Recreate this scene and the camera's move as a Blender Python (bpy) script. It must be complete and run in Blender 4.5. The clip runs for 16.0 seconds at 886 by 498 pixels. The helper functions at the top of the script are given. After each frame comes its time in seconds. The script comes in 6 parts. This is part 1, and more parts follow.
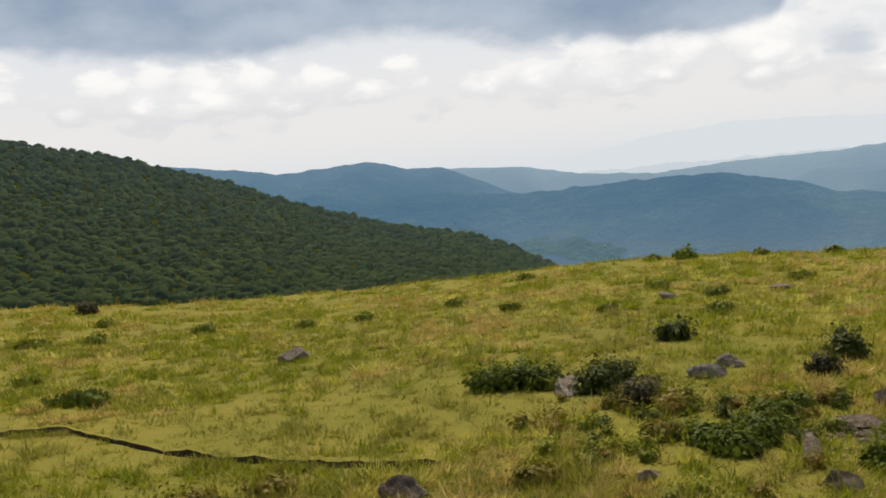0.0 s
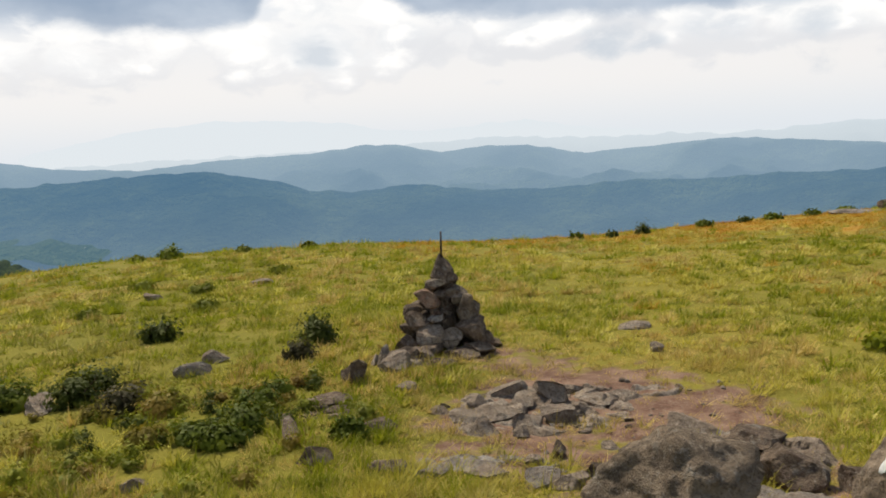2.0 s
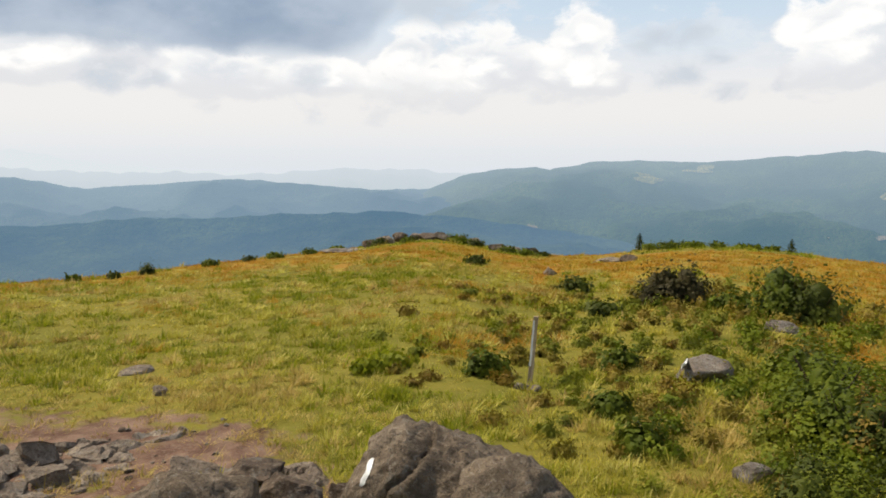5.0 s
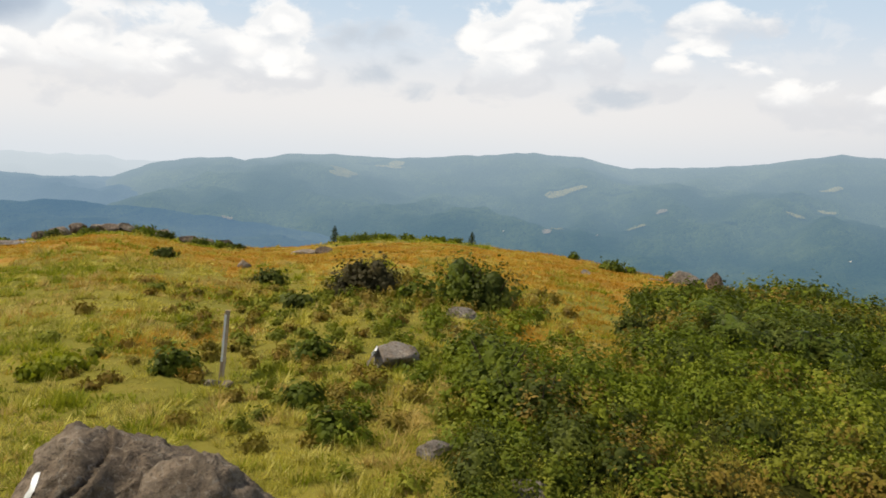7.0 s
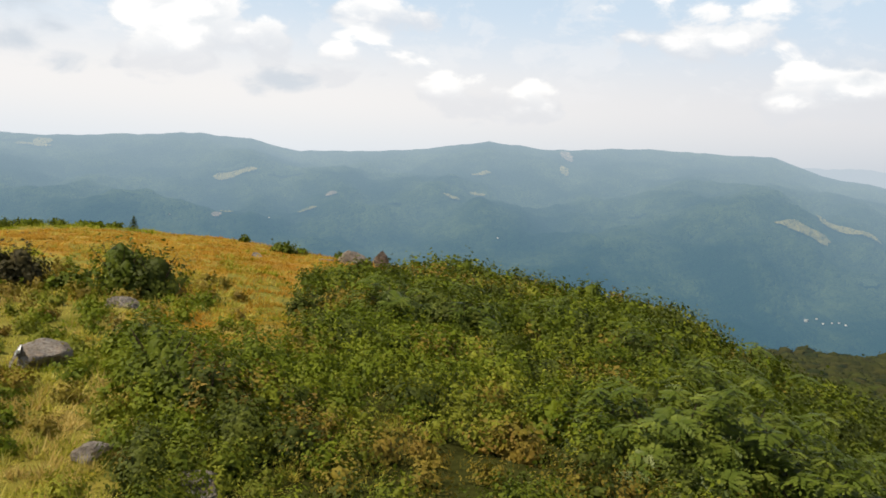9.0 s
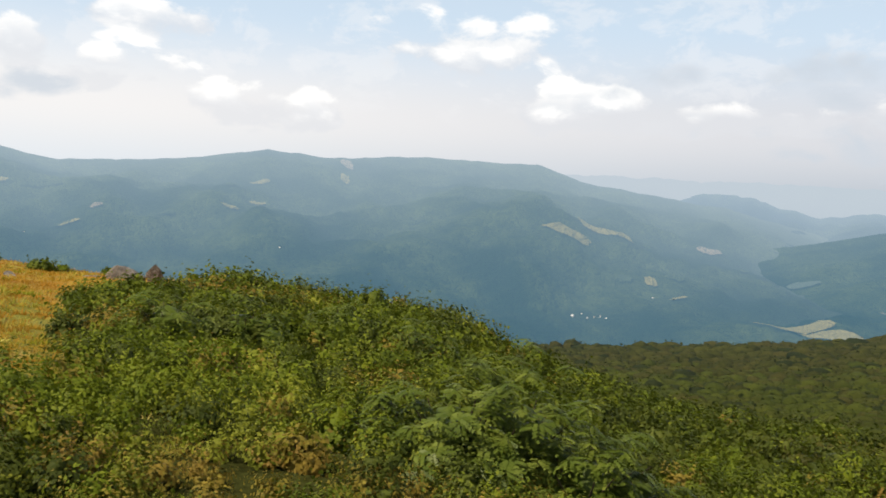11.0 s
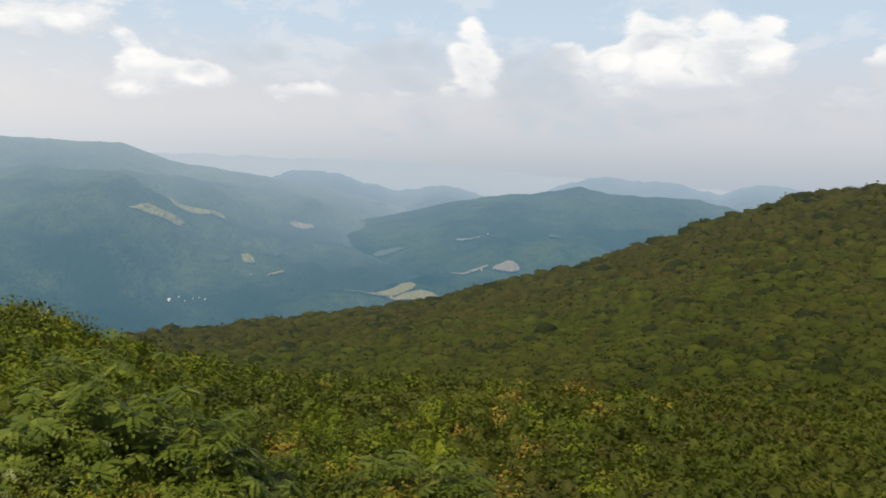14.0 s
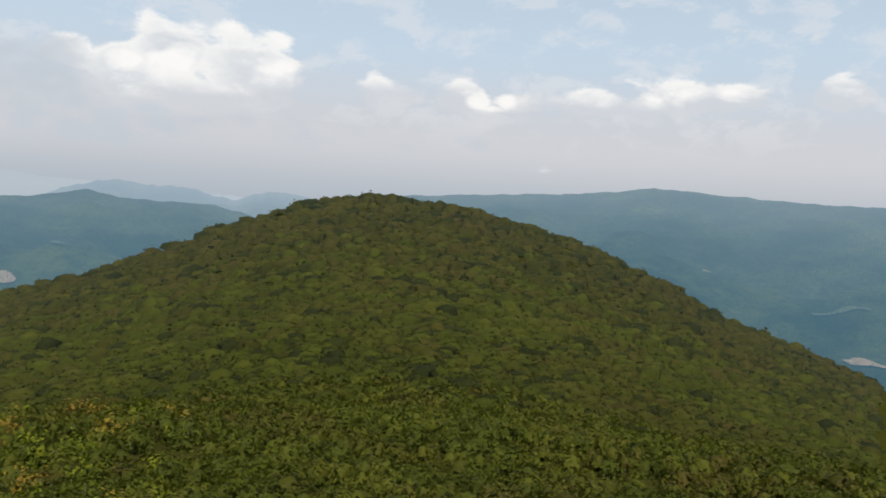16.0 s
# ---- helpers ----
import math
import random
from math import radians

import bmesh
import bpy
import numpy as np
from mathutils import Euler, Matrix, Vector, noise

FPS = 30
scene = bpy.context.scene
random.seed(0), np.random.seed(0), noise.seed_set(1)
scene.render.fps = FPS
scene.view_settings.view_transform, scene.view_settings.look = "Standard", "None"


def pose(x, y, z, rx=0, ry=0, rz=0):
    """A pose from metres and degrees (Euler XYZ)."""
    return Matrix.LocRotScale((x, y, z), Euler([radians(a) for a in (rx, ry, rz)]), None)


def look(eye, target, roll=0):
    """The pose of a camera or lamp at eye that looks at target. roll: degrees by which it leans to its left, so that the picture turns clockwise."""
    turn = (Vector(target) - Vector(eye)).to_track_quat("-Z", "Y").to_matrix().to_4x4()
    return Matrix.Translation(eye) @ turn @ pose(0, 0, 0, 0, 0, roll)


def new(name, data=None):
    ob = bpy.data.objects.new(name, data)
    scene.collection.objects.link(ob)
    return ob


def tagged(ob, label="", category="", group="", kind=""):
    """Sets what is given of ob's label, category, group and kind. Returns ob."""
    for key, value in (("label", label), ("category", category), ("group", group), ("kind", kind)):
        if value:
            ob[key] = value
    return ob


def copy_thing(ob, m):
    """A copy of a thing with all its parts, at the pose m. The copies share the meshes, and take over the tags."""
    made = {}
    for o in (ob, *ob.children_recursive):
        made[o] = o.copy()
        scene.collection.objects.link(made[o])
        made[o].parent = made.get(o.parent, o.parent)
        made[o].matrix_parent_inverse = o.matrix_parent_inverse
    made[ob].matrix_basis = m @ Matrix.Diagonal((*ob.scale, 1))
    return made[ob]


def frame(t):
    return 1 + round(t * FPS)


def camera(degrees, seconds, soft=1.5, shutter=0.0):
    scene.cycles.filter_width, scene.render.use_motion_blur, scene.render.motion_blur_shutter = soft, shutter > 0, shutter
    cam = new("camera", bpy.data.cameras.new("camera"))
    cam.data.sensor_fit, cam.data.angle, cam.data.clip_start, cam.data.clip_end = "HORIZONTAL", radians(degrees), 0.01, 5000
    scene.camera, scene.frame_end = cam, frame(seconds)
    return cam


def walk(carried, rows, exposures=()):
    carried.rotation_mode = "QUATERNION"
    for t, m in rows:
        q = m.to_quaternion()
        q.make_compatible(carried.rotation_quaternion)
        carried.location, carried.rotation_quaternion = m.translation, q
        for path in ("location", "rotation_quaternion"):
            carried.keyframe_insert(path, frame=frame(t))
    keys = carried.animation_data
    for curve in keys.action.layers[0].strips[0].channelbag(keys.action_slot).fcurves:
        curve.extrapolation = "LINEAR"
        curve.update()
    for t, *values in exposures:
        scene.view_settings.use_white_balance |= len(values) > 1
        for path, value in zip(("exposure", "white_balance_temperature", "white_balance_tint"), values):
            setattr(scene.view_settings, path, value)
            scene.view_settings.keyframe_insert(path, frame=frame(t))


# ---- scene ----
from mathutils.bvhtree import BVHTree

# The camera turns on the spot on the summit, held out at arm's length, so that it swings on a short arc. Heading clockwise from +y, tilt and roll in degrees.
EYE = Vector((0.0, 0.0, 2.5))
REACH = 0.12
TURN = ((0, 0.00, -5.12, -5.04),
        (0.5, 7.02, -5.61, -4.94),
        (1, 15.98, -5.48, -4.68),
        (1.5, 26.33, -6.85, -4.40),
        (2, 34.89, -7.71, -3.03),
        (2.5, 42.66, -7.99, -2.39),
        (3, 49.85, -7.79, -2.15),
        (3.5, 53.25, -6.66, -1.61),
        (4, 57.56, -6.05, -1.12),
        (4.2, 60.18, -5.84, -0.75),
        (6.3, 81.27, -5.64, 0.75),
        (6.5, 83.86, -5.30, 1.00),
        (7, 89.73, -5.98, 2.13),
        (7.5, 96.53, -5.73, 1.98),
        (8, 101.40, -5.88, 2.25),
        (8.5, 107.84, -5.63, 2.44),
        (9, 112.52, -6.19, 3.11),
        (9.5, 118.11, -5.21, 3.27),
        (10, 121.91, -4.89, 3.04),
        (10.2, 122.95, -4.86, 3.29),
        (12.3, 134.79, -4.85, 2.28),
        (12.5, 135.67, -4.85, 2.69),
        (13, 140.54, -6.79, 1.11),
        (13.5, 147.37, -7.25, 2.27),
        (14, 155.45, -5.30, 1.81),
        (14.5, 165.09, -6.51, 2.64),
        (15, 174.40, -5.70, 3.72),
        (15.5, 181.53, -4.67, 2.67),
        (16, 188.40, -3.42, 3.40))
cam = camera(56.80, 16.0, soft=1.7, shutter=0.1)


def facing(heading, tilt, roll):
    a, b = radians(heading), radians(tilt)
    way = Vector((math.sin(a) * math.cos(b), math.cos(a) * math.cos(b), math.sin(b)))
    eye = EYE + Vector((math.sin(a) - math.sin(radians(60)), math.cos(a) - math.cos(radians(60)), 0)) * REACH
    return look(eye, eye + way, roll)


# the clip's camera opens up a little over the bright meadow
walk(cam, [(t, facing(h, p, r)) for t, h, p, r in TURN], ((0, -0.14), (1.5, 0.0), (3.5, 0.0), (6.5, -0.07), (8.0, -0.02), (10, 0.06), (13, 0.06), (13.6, 0.0), (14.0, -0.09), (14.5, -0.27), (15.2, -0.16), (16, -0.15)))

# ---- light: hazy summer daylight, broken cloud ----
SUN_HEADING, SUN_HEIGHT = 4.0, 55.0
sun_data = bpy.data.lights.new("sun", "SUN")
sun_data.energy, sun_data.angle, sun_data.color = 5.0, radians(0.6), (1.0, 0.90, 0.72)
sun = new("sun", sun_data)
_a, _b = radians(SUN_HEADING), radians(SUN_HEIGHT)
sun.matrix_world = look(Vector((math.sin(_a) * math.cos(_b), math.cos(_a) * math.cos(_b), math.sin(_b))) * 100, (0, 0, 0))


class Nodes:
    """A short way to write node trees."""

    def __init__(self, tree, keep=False):
        self.tree = tree
        if not keep:
            tree.nodes.clear()

    def add(self, kind, inputs=None, **props):
        n = self.tree.nodes.new(kind)
        for k, v in props.items():
            setattr(n, k, v)
        for k, v in (inputs or {}).items():
            self.put(n.inputs[k], v)
        return n

    def put(self, socket, v):
        if isinstance(v, bpy.types.NodeSocket):
            self.tree.links.new(v, socket)
        elif isinstance(v, bpy.types.Node):
            self.tree.links.new(v.outputs[0], socket)
        else:
            if isinstance(v, tuple) and len(v) == 3 and socket.type == "RGBA":
                v = (*v, 1)
            socket.default_value = v

    def math(self, op, a, b=0.0, c=0.0, clamp=False):
        n = self.add("ShaderNodeMath", operation=op, use_clamp=clamp)
        for i, v in enumerate((a, b, c)):
            self.put(n.inputs[i], v)
        return n.outputs[0]

    def ramp(self, fac, *stops, smooth=False):
        n = self.add("ShaderNodeValToRGB", {0: fac})
        n.color_ramp.interpolation = "EASE" if smooth else "LINEAR"
        el = n.color_ramp.elements
        while len(el) < len(stops):
            el.new(0.5)
        for e, (p, c) in zip(el, stops):
            e.position = p
            e.color = (c, c, c, 1) if isinstance(c, (int, float)) else (*c, 1)
        return n.outputs[0]

    def mix(self, fac, a, b, blend="MIX"):
        n = self.add("ShaderNodeMix", data_type="RGBA", blend_type=blend)
        self.put(n.inputs[0], fac), self.put(n.inputs[6], a), self.put(n.inputs[7], b)
        return n.outputs[2]

    def noise(self, vector, scale, detail=4.0, rough=0.5, distortion=0.0):
        return self.add("ShaderNodeTexNoise", {"Vector": vector, "Scale": scale, "Detail": detail, "Roughness": rough, "Distortion": distortion}).outputs[0]

    def step(self, value, lo, hi, a=0.0, b=1.0):
        n = self.add("ShaderNodeMapRange", {0: value, 1: lo, 2: hi, 3: a, 4: b}, interpolation_type="SMOOTHSTEP")
        return n.outputs[0]


world = bpy.data.worlds.new("sky")
scene.world = world
world.use_nodes = True


# cloud masses: heading, height in degrees, half width, half height, weight
WHITE_SUNWARD = ((28, 7.5, 6, 5, 1.0), (14, 6.0, 18, 2.6, 0.6), (-14, 6.6, 16, 2.2, 0.5), (33, 7, 4.5, 2.2, 1), (41.8, 6.4, 4.4, 2, 1), (53.5, 6, 4, 2.2, 1), (66, 5.2, 6, 2.4, 0.9), (47.5, 7.4, 3, 1.5, 0.9))
WHITE_EAST = ((60.4, 5.5, 4.7, 2, 0.9), (66.5, 7.7, 2.6, 2.2, 1), (72, 7.2, 5, 2.6, 1), (78.1, 8.2, 2.6, 3, 1), (78.1, 5.9, 4, 2, 0.9), (95.3, 8.3, 5.2, 3.2, 1), (100.1, 7.5, 2.2, 2.2, 1),
              (93.2, 6.1, 3.4, 2.1, 0.9), (107.5, 9.4, 3.8, 2, 1), (106, 6, 4.7, 1.5, 0.7), (112.7, 4.4, 4.5, 1.6, 0.7), (118.1, 4.2, 2, 1.8, 0.8), (134.7, 5.2, 2.8, 2, 0.8), (129.8, 9.3, 6.3, 2.2, 0.5))
WHITE_SOUTH = ((138.3, 5.2, 4.3, 1.8, 1), (144.4, 4.7, 6, 1.4, 1), (150.6, 4.6, 2.8, 1.1, 1), (157.1, 7, 1.9, 3.4, 1), (156.8, 5.2, 2.2, 1.6, 0.9), (166.7, 6.7, 3, 2.4, 1.1), (169.6, 8.8, 3, 2.2, 1.1), (174.2, 7.8, 3.8, 3, 1.1),
               (170.1, 6, 6.3, 1.6, 1), (183.6, 7, 2.6, 1.5, 1.1), (189, 7.2, 2, 1.5, 1.1), (191, 5.7, 1.6, 0.9, 0.8), (198, 7, 6, 1.5, 0.7), (205, 7.6, 6, 1.4, 0.7), (213.5, 8.1, 1.9, 1.5, 1.2), (163.5, 8.1, 1.6, 1, 0.8))
WHITE = WHITE_SUNWARD + WHITE_EAST + WHITE_SOUTH
GREY = ((47.1, 5.5, 3.2, 1.6, 0.9), (27, 6.2, 2, 2, 0.7), (59.4, 5.4, 1.6, 2.4, 0.7), (57.6, 8.5, 5, 2, 0.7), (84, 7.2, 4, 3, 1), (88.2, 5, 2.6, 1.1, 0.8), (59.7, 4.4, 2, 1.6, 0.5), (100.8, 4.6, 3, 1.2, 0.8), (66, 11, 9, 2.2, 0.7),
        (141.3, 7.2, 4.3, 1.5, 0.6), (152, 7.3, 3.6, 2.4, 0.7), (161.9, 5.6, 4, 3.4, 0.7), (162, 3.6, 16, 1.8, 0.45), (177, 4.2, 14, 1.2, 0.5))


def sky_world():
    n = Nodes(world.node_tree)
    co = n.add("ShaderNodeTexCoord").outputs["Generated"]
    turned = n.add("ShaderNodeVectorRotate", {"Vector": co, "Angle": radians(95)}, rotation_type="Z_AXIS").outputs[0]
    xyz = n.add("ShaderNodeSeparateXYZ", {0: turned})
    flat = n.add("ShaderNodeVectorMath", {0: co, 1: (1, 1, 1.9)}, operation="MULTIPLY").outputs[0]
    big = n.noise(flat, 6.0, 5.0, 0.55)
    fine = n.noise(flat, 15.0, 7.0, 0.62, 0.3)
    curl = n.noise(flat, 38.0, 6.0, 0.6, 0.6)
    billow = n.math("ADD", n.math("MULTIPLY", n.math("SUBTRACT", big, 0.5), 1.5), n.math("MULTIPLY", n.math("SUBTRACT", fine, 0.5), 2.0))
    bent = n.add("ShaderNodeVectorMath", {0: n.add("ShaderNodeTexNoise", {"Vector": flat, "Scale": 14.0, "Detail": 2.0}).outputs[1], 1: (0.05, 0.05, 0.05), 2: flat}, operation="MULTIPLY_ADD").outputs[0]
    heads = n.add("ShaderNodeTexVoronoi", {"Vector": bent, "Scale": 17.0, "Smoothness": 0.35}, feature="SMOOTH_F1").outputs["Distance"]
    billow = n.math("ADD", billow, n.math("ADD", n.math("MULTIPLY", n.math("SUBTRACT", curl, 0.5), 0.45), n.math("MULTIPLY", n.math("SUBTRACT", 0.45, heads), 1.3)))
    up = n.math("MULTIPLY", n.math("ARCSINE", xyz.outputs[2]), 57.2958)
    # heading in degrees, counted from heading 95 so that its seam lies behind
    az = n.math("MULTIPLY", n.math("ARCTAN2", xyz.outputs[0], xyz.outputs[1]), 57.2958)

    def mass(rows, lower=0.0):
        best = None
        for h, e, w, t, k in rows:
            a = n.math("DIVIDE", n.math("SUBTRACT", az, h - 95), w)
            b = n.math("DIVIDE", n.math("SUBTRACT", up, e + lower), t)
            q = n.math("SUBTRACT", 1.0, n.math("ADD", n.math("MULTIPLY", a, a), n.math("MULTIPLY", b, b)))
            q = n.math("MULTIPLY", n.math("MAXIMUM", q, -1.5), k)
            best = q if best is None else n.math("MAXIMUM", best, q)
        return best

    sky = n.add("ShaderNodeTexSky", sky_type="NISHITA", sun_disc=False, sun_elevation=radians(SUN_HEIGHT), sun_rotation=radians(SUN_HEADING), dust_density=2.0)
    clear = n.mix(1.0, sky.outputs[0], (0.09, 0.09, 0.09), "MULTIPLY")
    veil = n.mix(n.step(up, -1.0, 4.0), n.mix(n.step(az, 0.0, 70.0), (0.79, 0.84, 0.89), (0.50, 0.56, 0.63)), n.mix(n.step(az, 0.0, 70.0), (0.93, 0.91, 0.90), (0.71, 0.72, 0.76)))
    veil = n.mix(n.step(up, 4.0, 11.0), veil, n.mix(n.step(az, -60.0, -15.0), (0.86, 0.89, 0.93), (0.64, 0.77, 0.90)))
    base = n.mix(n.step(up, 6.0, 40.0, 0.95, 0.15), clear, veil)
    # high scattered cloud over the whole sky
    col = n.mix(n.math("MULTIPLY", n.step(fine, 0.48, 0.62), n.math("MULTIPLY", n.step(up, 2.5, 7.0), n.step(up, 14.0, 40.0, 0.35, 0.15))), base, (0.90, 0.90, 0.91))
    # bright cumulus with soft grey bellies
    white = n.math("ADD", mass(WHITE), billow)
    body = n.step(white, -0.10, 0.45)
    belly = n.step(n.math("ADD", mass(WHITE, 1.5), billow), -0.5, 0.7)
    body = n.math("MULTIPLY", body, n.math("ADD", 0.62, n.math("MULTIPLY", belly, 0.38)))
    lit = n.mix(n.step(white, 0.2, 1.0), (1.08, 1.06, 1.03), n.mix(n.step(n.math("ADD", n.math("MULTIPLY", fine, 0.6), n.math("MULTIPLY", n.math("SUBTRACT", 1.0, heads), 0.4)), 0.40, 0.64), (0.74, 0.775, 0.82), (1.10, 1.08, 1.05)))
    lit = n.mix(belly, (0.74, 0.755, 0.79), lit)
    col = n.mix(n.math("MULTIPLY", body, 0.92), col, lit)
    grey = n.step(n.math("ADD", mass(GREY), n.math("MULTIPLY", billow, 1.15)), 0.0, 1.2)
    col = n.mix(n.math("MULTIPLY", grey, 0.8), col, (0.60, 0.66, 0.73))
    # the dark cloud deck towards the sun
    edge = n.math("ADD", n.add("ShaderNodeFloatCurve", {1: n.math("DIVIDE", n.math("ADD", az, 130.0), 110.0)}).outputs[0], 0.0)
    curve = edge.node.inputs[0].links[0].from_node.mapping
    pts = ((0.0, 0.53), (0.05, 0.52), (0.13, 0.47), (0.21, 0.46), (0.27, 0.51), (0.33, 0.49), (0.38, 0.43), (0.46, 0.40), (0.52, 0.40), (0.55, 0.60), (0.58, 0.56), (0.65, 0.415), (0.72, 0.39), (0.80, 0.385), (0.835, 0.40), (0.87, 0.385), (0.905, 0.50), (0.95, 0.9), (1.0, 1.0))
    c = curve.curves[0]
    while len(c.points) < len(pts):
        c.points.new(0.5, 0.5)
    for p, q in zip(c.points, pts):
        p.location = q
    curve.update()
    rim = n.math("ADD", n.math("MULTIPLY", edge, 20.0), n.math("MULTIPLY", billow, 0.55))
    rim = n.math("ADD", rim, n.step(az, -24.0, -16.0, 0.0, 30.0))
    deck = n.math("MULTIPLY", n.step(n.math("SUBTRACT", up, rim), -0.9, 0.5), n.math("MULTIPLY", n.step(az, -38.0, -24.0, 1.0, 0.45), n.step(up, 24.0, 38.0, 1.0, 0.35)))
    shade = n.mix(n.step(big, 0.3, 0.7), (0.28, 0.37, 0.50), (0.48, 0.56, 0.67))
    col = n.mix(n.math("MULTIPLY", deck, n.step(n.math("SUBTRACT", up, rim), -0.9, 3.0, 0.75, 0.97), ), col, shade)
    bg = n.add("ShaderNodeBackground", {0: col, 1: 1.0})
    n.add("ShaderNodeOutputWorld", {0: bg})


sky_world()


# ---- materials ----
def material(name, build, **more):
    m = bpy.data.materials.new(name)
    m.use_nodes = True
    n = Nodes(m.node_tree)
    co = n.add("ShaderNodeTexCoord").outputs["Object"]
    n.add("ShaderNodeOutputMaterial", {0: build(n, co, **more)})
    return m


def principled(n, colour, rough=0.9, bump=None, strength=0.5, distance=0.02, **more):
    ins = {"Base Color": colour, "Roughness": rough, "Specular IOR Level": 0.08}
    if bump is not None:
        ins["Normal"] = n.add("ShaderNodeBump", {"Height": bump, "Strength": strength, "Distance": distance})
    ins.update(more)
    return n.add("ShaderNodeBsdfPrincipled", ins)


def turf(n, co):
    patch = n.noise(co, 0.22, 3.0, 0.6)
    tuft = n.noise(co, 3.5, 5.0, 0.65)
    blade = n.noise(co, 40.0, 3.0, 0.6)
    a = n.mix(n.step(patch, 0.38, 0.62), (0.13, 0.125, 0.014), (0.21, 0.17, 0.026))
    a = n.mix(n.step(tuft, 0.35, 0.75), a, (0.15, 0.14, 0.017))
    a = n.mix(n.step(blade, 0.3, 0.8, 0.0, 0.5), a, (0.23, 0.195, 0.05))
    return principled(n, a, 0.95, tuft, 0.8, 0.08)


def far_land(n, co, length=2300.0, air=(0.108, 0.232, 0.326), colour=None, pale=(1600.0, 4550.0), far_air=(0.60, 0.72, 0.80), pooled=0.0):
    """Wooded land as seen through kilometres of lit, hazy air: the haze is put into the material as a glow that grows
    with the distance from the summit.
    """
    woods = n.noise(co, 0.004, 6.0, 0.62)
    trees = n.noise(co, 0.03, 4.0, 0.7)
    c = n.mix(n.step(woods, 0.35, 0.7), (0.014, 0.032, 0.014), (0.115, 0.14, 0.045))
    c = n.mix(n.step(trees, 0.4, 0.75, 0.0, 0.6), c, (0.015, 0.03, 0.015))
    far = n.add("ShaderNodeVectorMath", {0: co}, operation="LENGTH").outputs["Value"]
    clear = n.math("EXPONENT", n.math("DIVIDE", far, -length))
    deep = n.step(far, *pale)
    if pooled:  # valley haze, put in as more glow on low land
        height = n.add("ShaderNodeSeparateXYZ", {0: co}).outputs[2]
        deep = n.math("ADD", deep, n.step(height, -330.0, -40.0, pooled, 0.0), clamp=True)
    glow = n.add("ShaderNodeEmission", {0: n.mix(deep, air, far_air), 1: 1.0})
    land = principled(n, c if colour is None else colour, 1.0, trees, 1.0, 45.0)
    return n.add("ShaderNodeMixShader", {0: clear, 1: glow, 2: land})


MAT_TURF = material("turf", turf)
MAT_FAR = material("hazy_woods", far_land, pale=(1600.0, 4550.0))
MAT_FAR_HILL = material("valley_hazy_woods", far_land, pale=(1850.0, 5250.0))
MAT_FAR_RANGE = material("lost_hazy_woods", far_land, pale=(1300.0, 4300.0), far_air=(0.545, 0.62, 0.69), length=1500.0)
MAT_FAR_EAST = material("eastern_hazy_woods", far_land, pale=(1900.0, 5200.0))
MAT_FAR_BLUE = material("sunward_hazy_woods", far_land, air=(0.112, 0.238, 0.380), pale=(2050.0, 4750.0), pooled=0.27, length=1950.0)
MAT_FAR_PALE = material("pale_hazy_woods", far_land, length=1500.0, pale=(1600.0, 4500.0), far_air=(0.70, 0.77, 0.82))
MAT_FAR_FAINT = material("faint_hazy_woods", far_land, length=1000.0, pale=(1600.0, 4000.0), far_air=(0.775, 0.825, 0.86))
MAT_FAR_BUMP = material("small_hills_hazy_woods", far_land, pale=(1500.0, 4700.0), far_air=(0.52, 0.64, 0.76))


# ---- the lie of the land ----
def knots(*pairs):
    return np.array(pairs, float).T


# heading, angle of the brow seen from the eye, distance of the brow
BROW = np.array(((-50, -5.2, 45), (-29, -5.8, 45), (-19, -7, 42), (-8, -7.5, 38), (2, -7.4, 36), (10, -6.9, 36), (18, -6.8, 36), (28, -7, 34),
                 (38, -7.5, 34), (45, -7.4, 38), (50, -6.9, 42), (57, -6.3, 50), (62, -5.8, 58), (65, -5.25, 62), (67, -5.05, 62), (69.5, -5.1, 62), (72, -5.8, 62),
                 (76, -6.3, 60), (81, -6.0, 60), (83, -5.6, 60), (87, -5.4, 60), (91, -5.45, 60), (94, -5.85, 60), (98, -6.1, 55), (103, -7, 45), (108, -7.6, 38), (114, -8.4, 35), (119, -9.3, 33),
                 (125, -9.8, 30), (130, -11, 28), (136, -15, 22), (145, -19, 18), (220, -19, 18), (250, -14, 25), (310, -5.2, 45))).T
HILL = knots((118, -18), (125, -13), (130, -12.0), (135, -11.5), (141, -11.1), (146, -10.4), (151, -9.8), (156, -8.8), (160, -7.6), (165, -6.3),
             (170, -4.4), (175, -2.3), (178, -1.2), (181, -0.5), (184, -0.2), (188, -0.45), (192, -1.2), (197, -2.3), (201, -3.9), (205, -5.6), (208, -7.1), (212, -8.3), (217, -10), (230, -14), (250, -20))
LEFT = knots((-70, 2), (-50, 5), (-28, 4.5), (-21, 2.9), (-14, 0.6), (-10, -1.1), (-3, -3.3), (1, -4.1), (4, -5.1), (7.6, -6.9), (12, -10), (24, -16))


def smooth_lookup(a, xs, ys):
    """Gentle interpolation between knots."""
    return np.interp(a, xs, ys) * 0.5 + 0.25 * (np.interp(a - 1.2, xs, ys) + np.interp(a + 1.2, xs, ys))


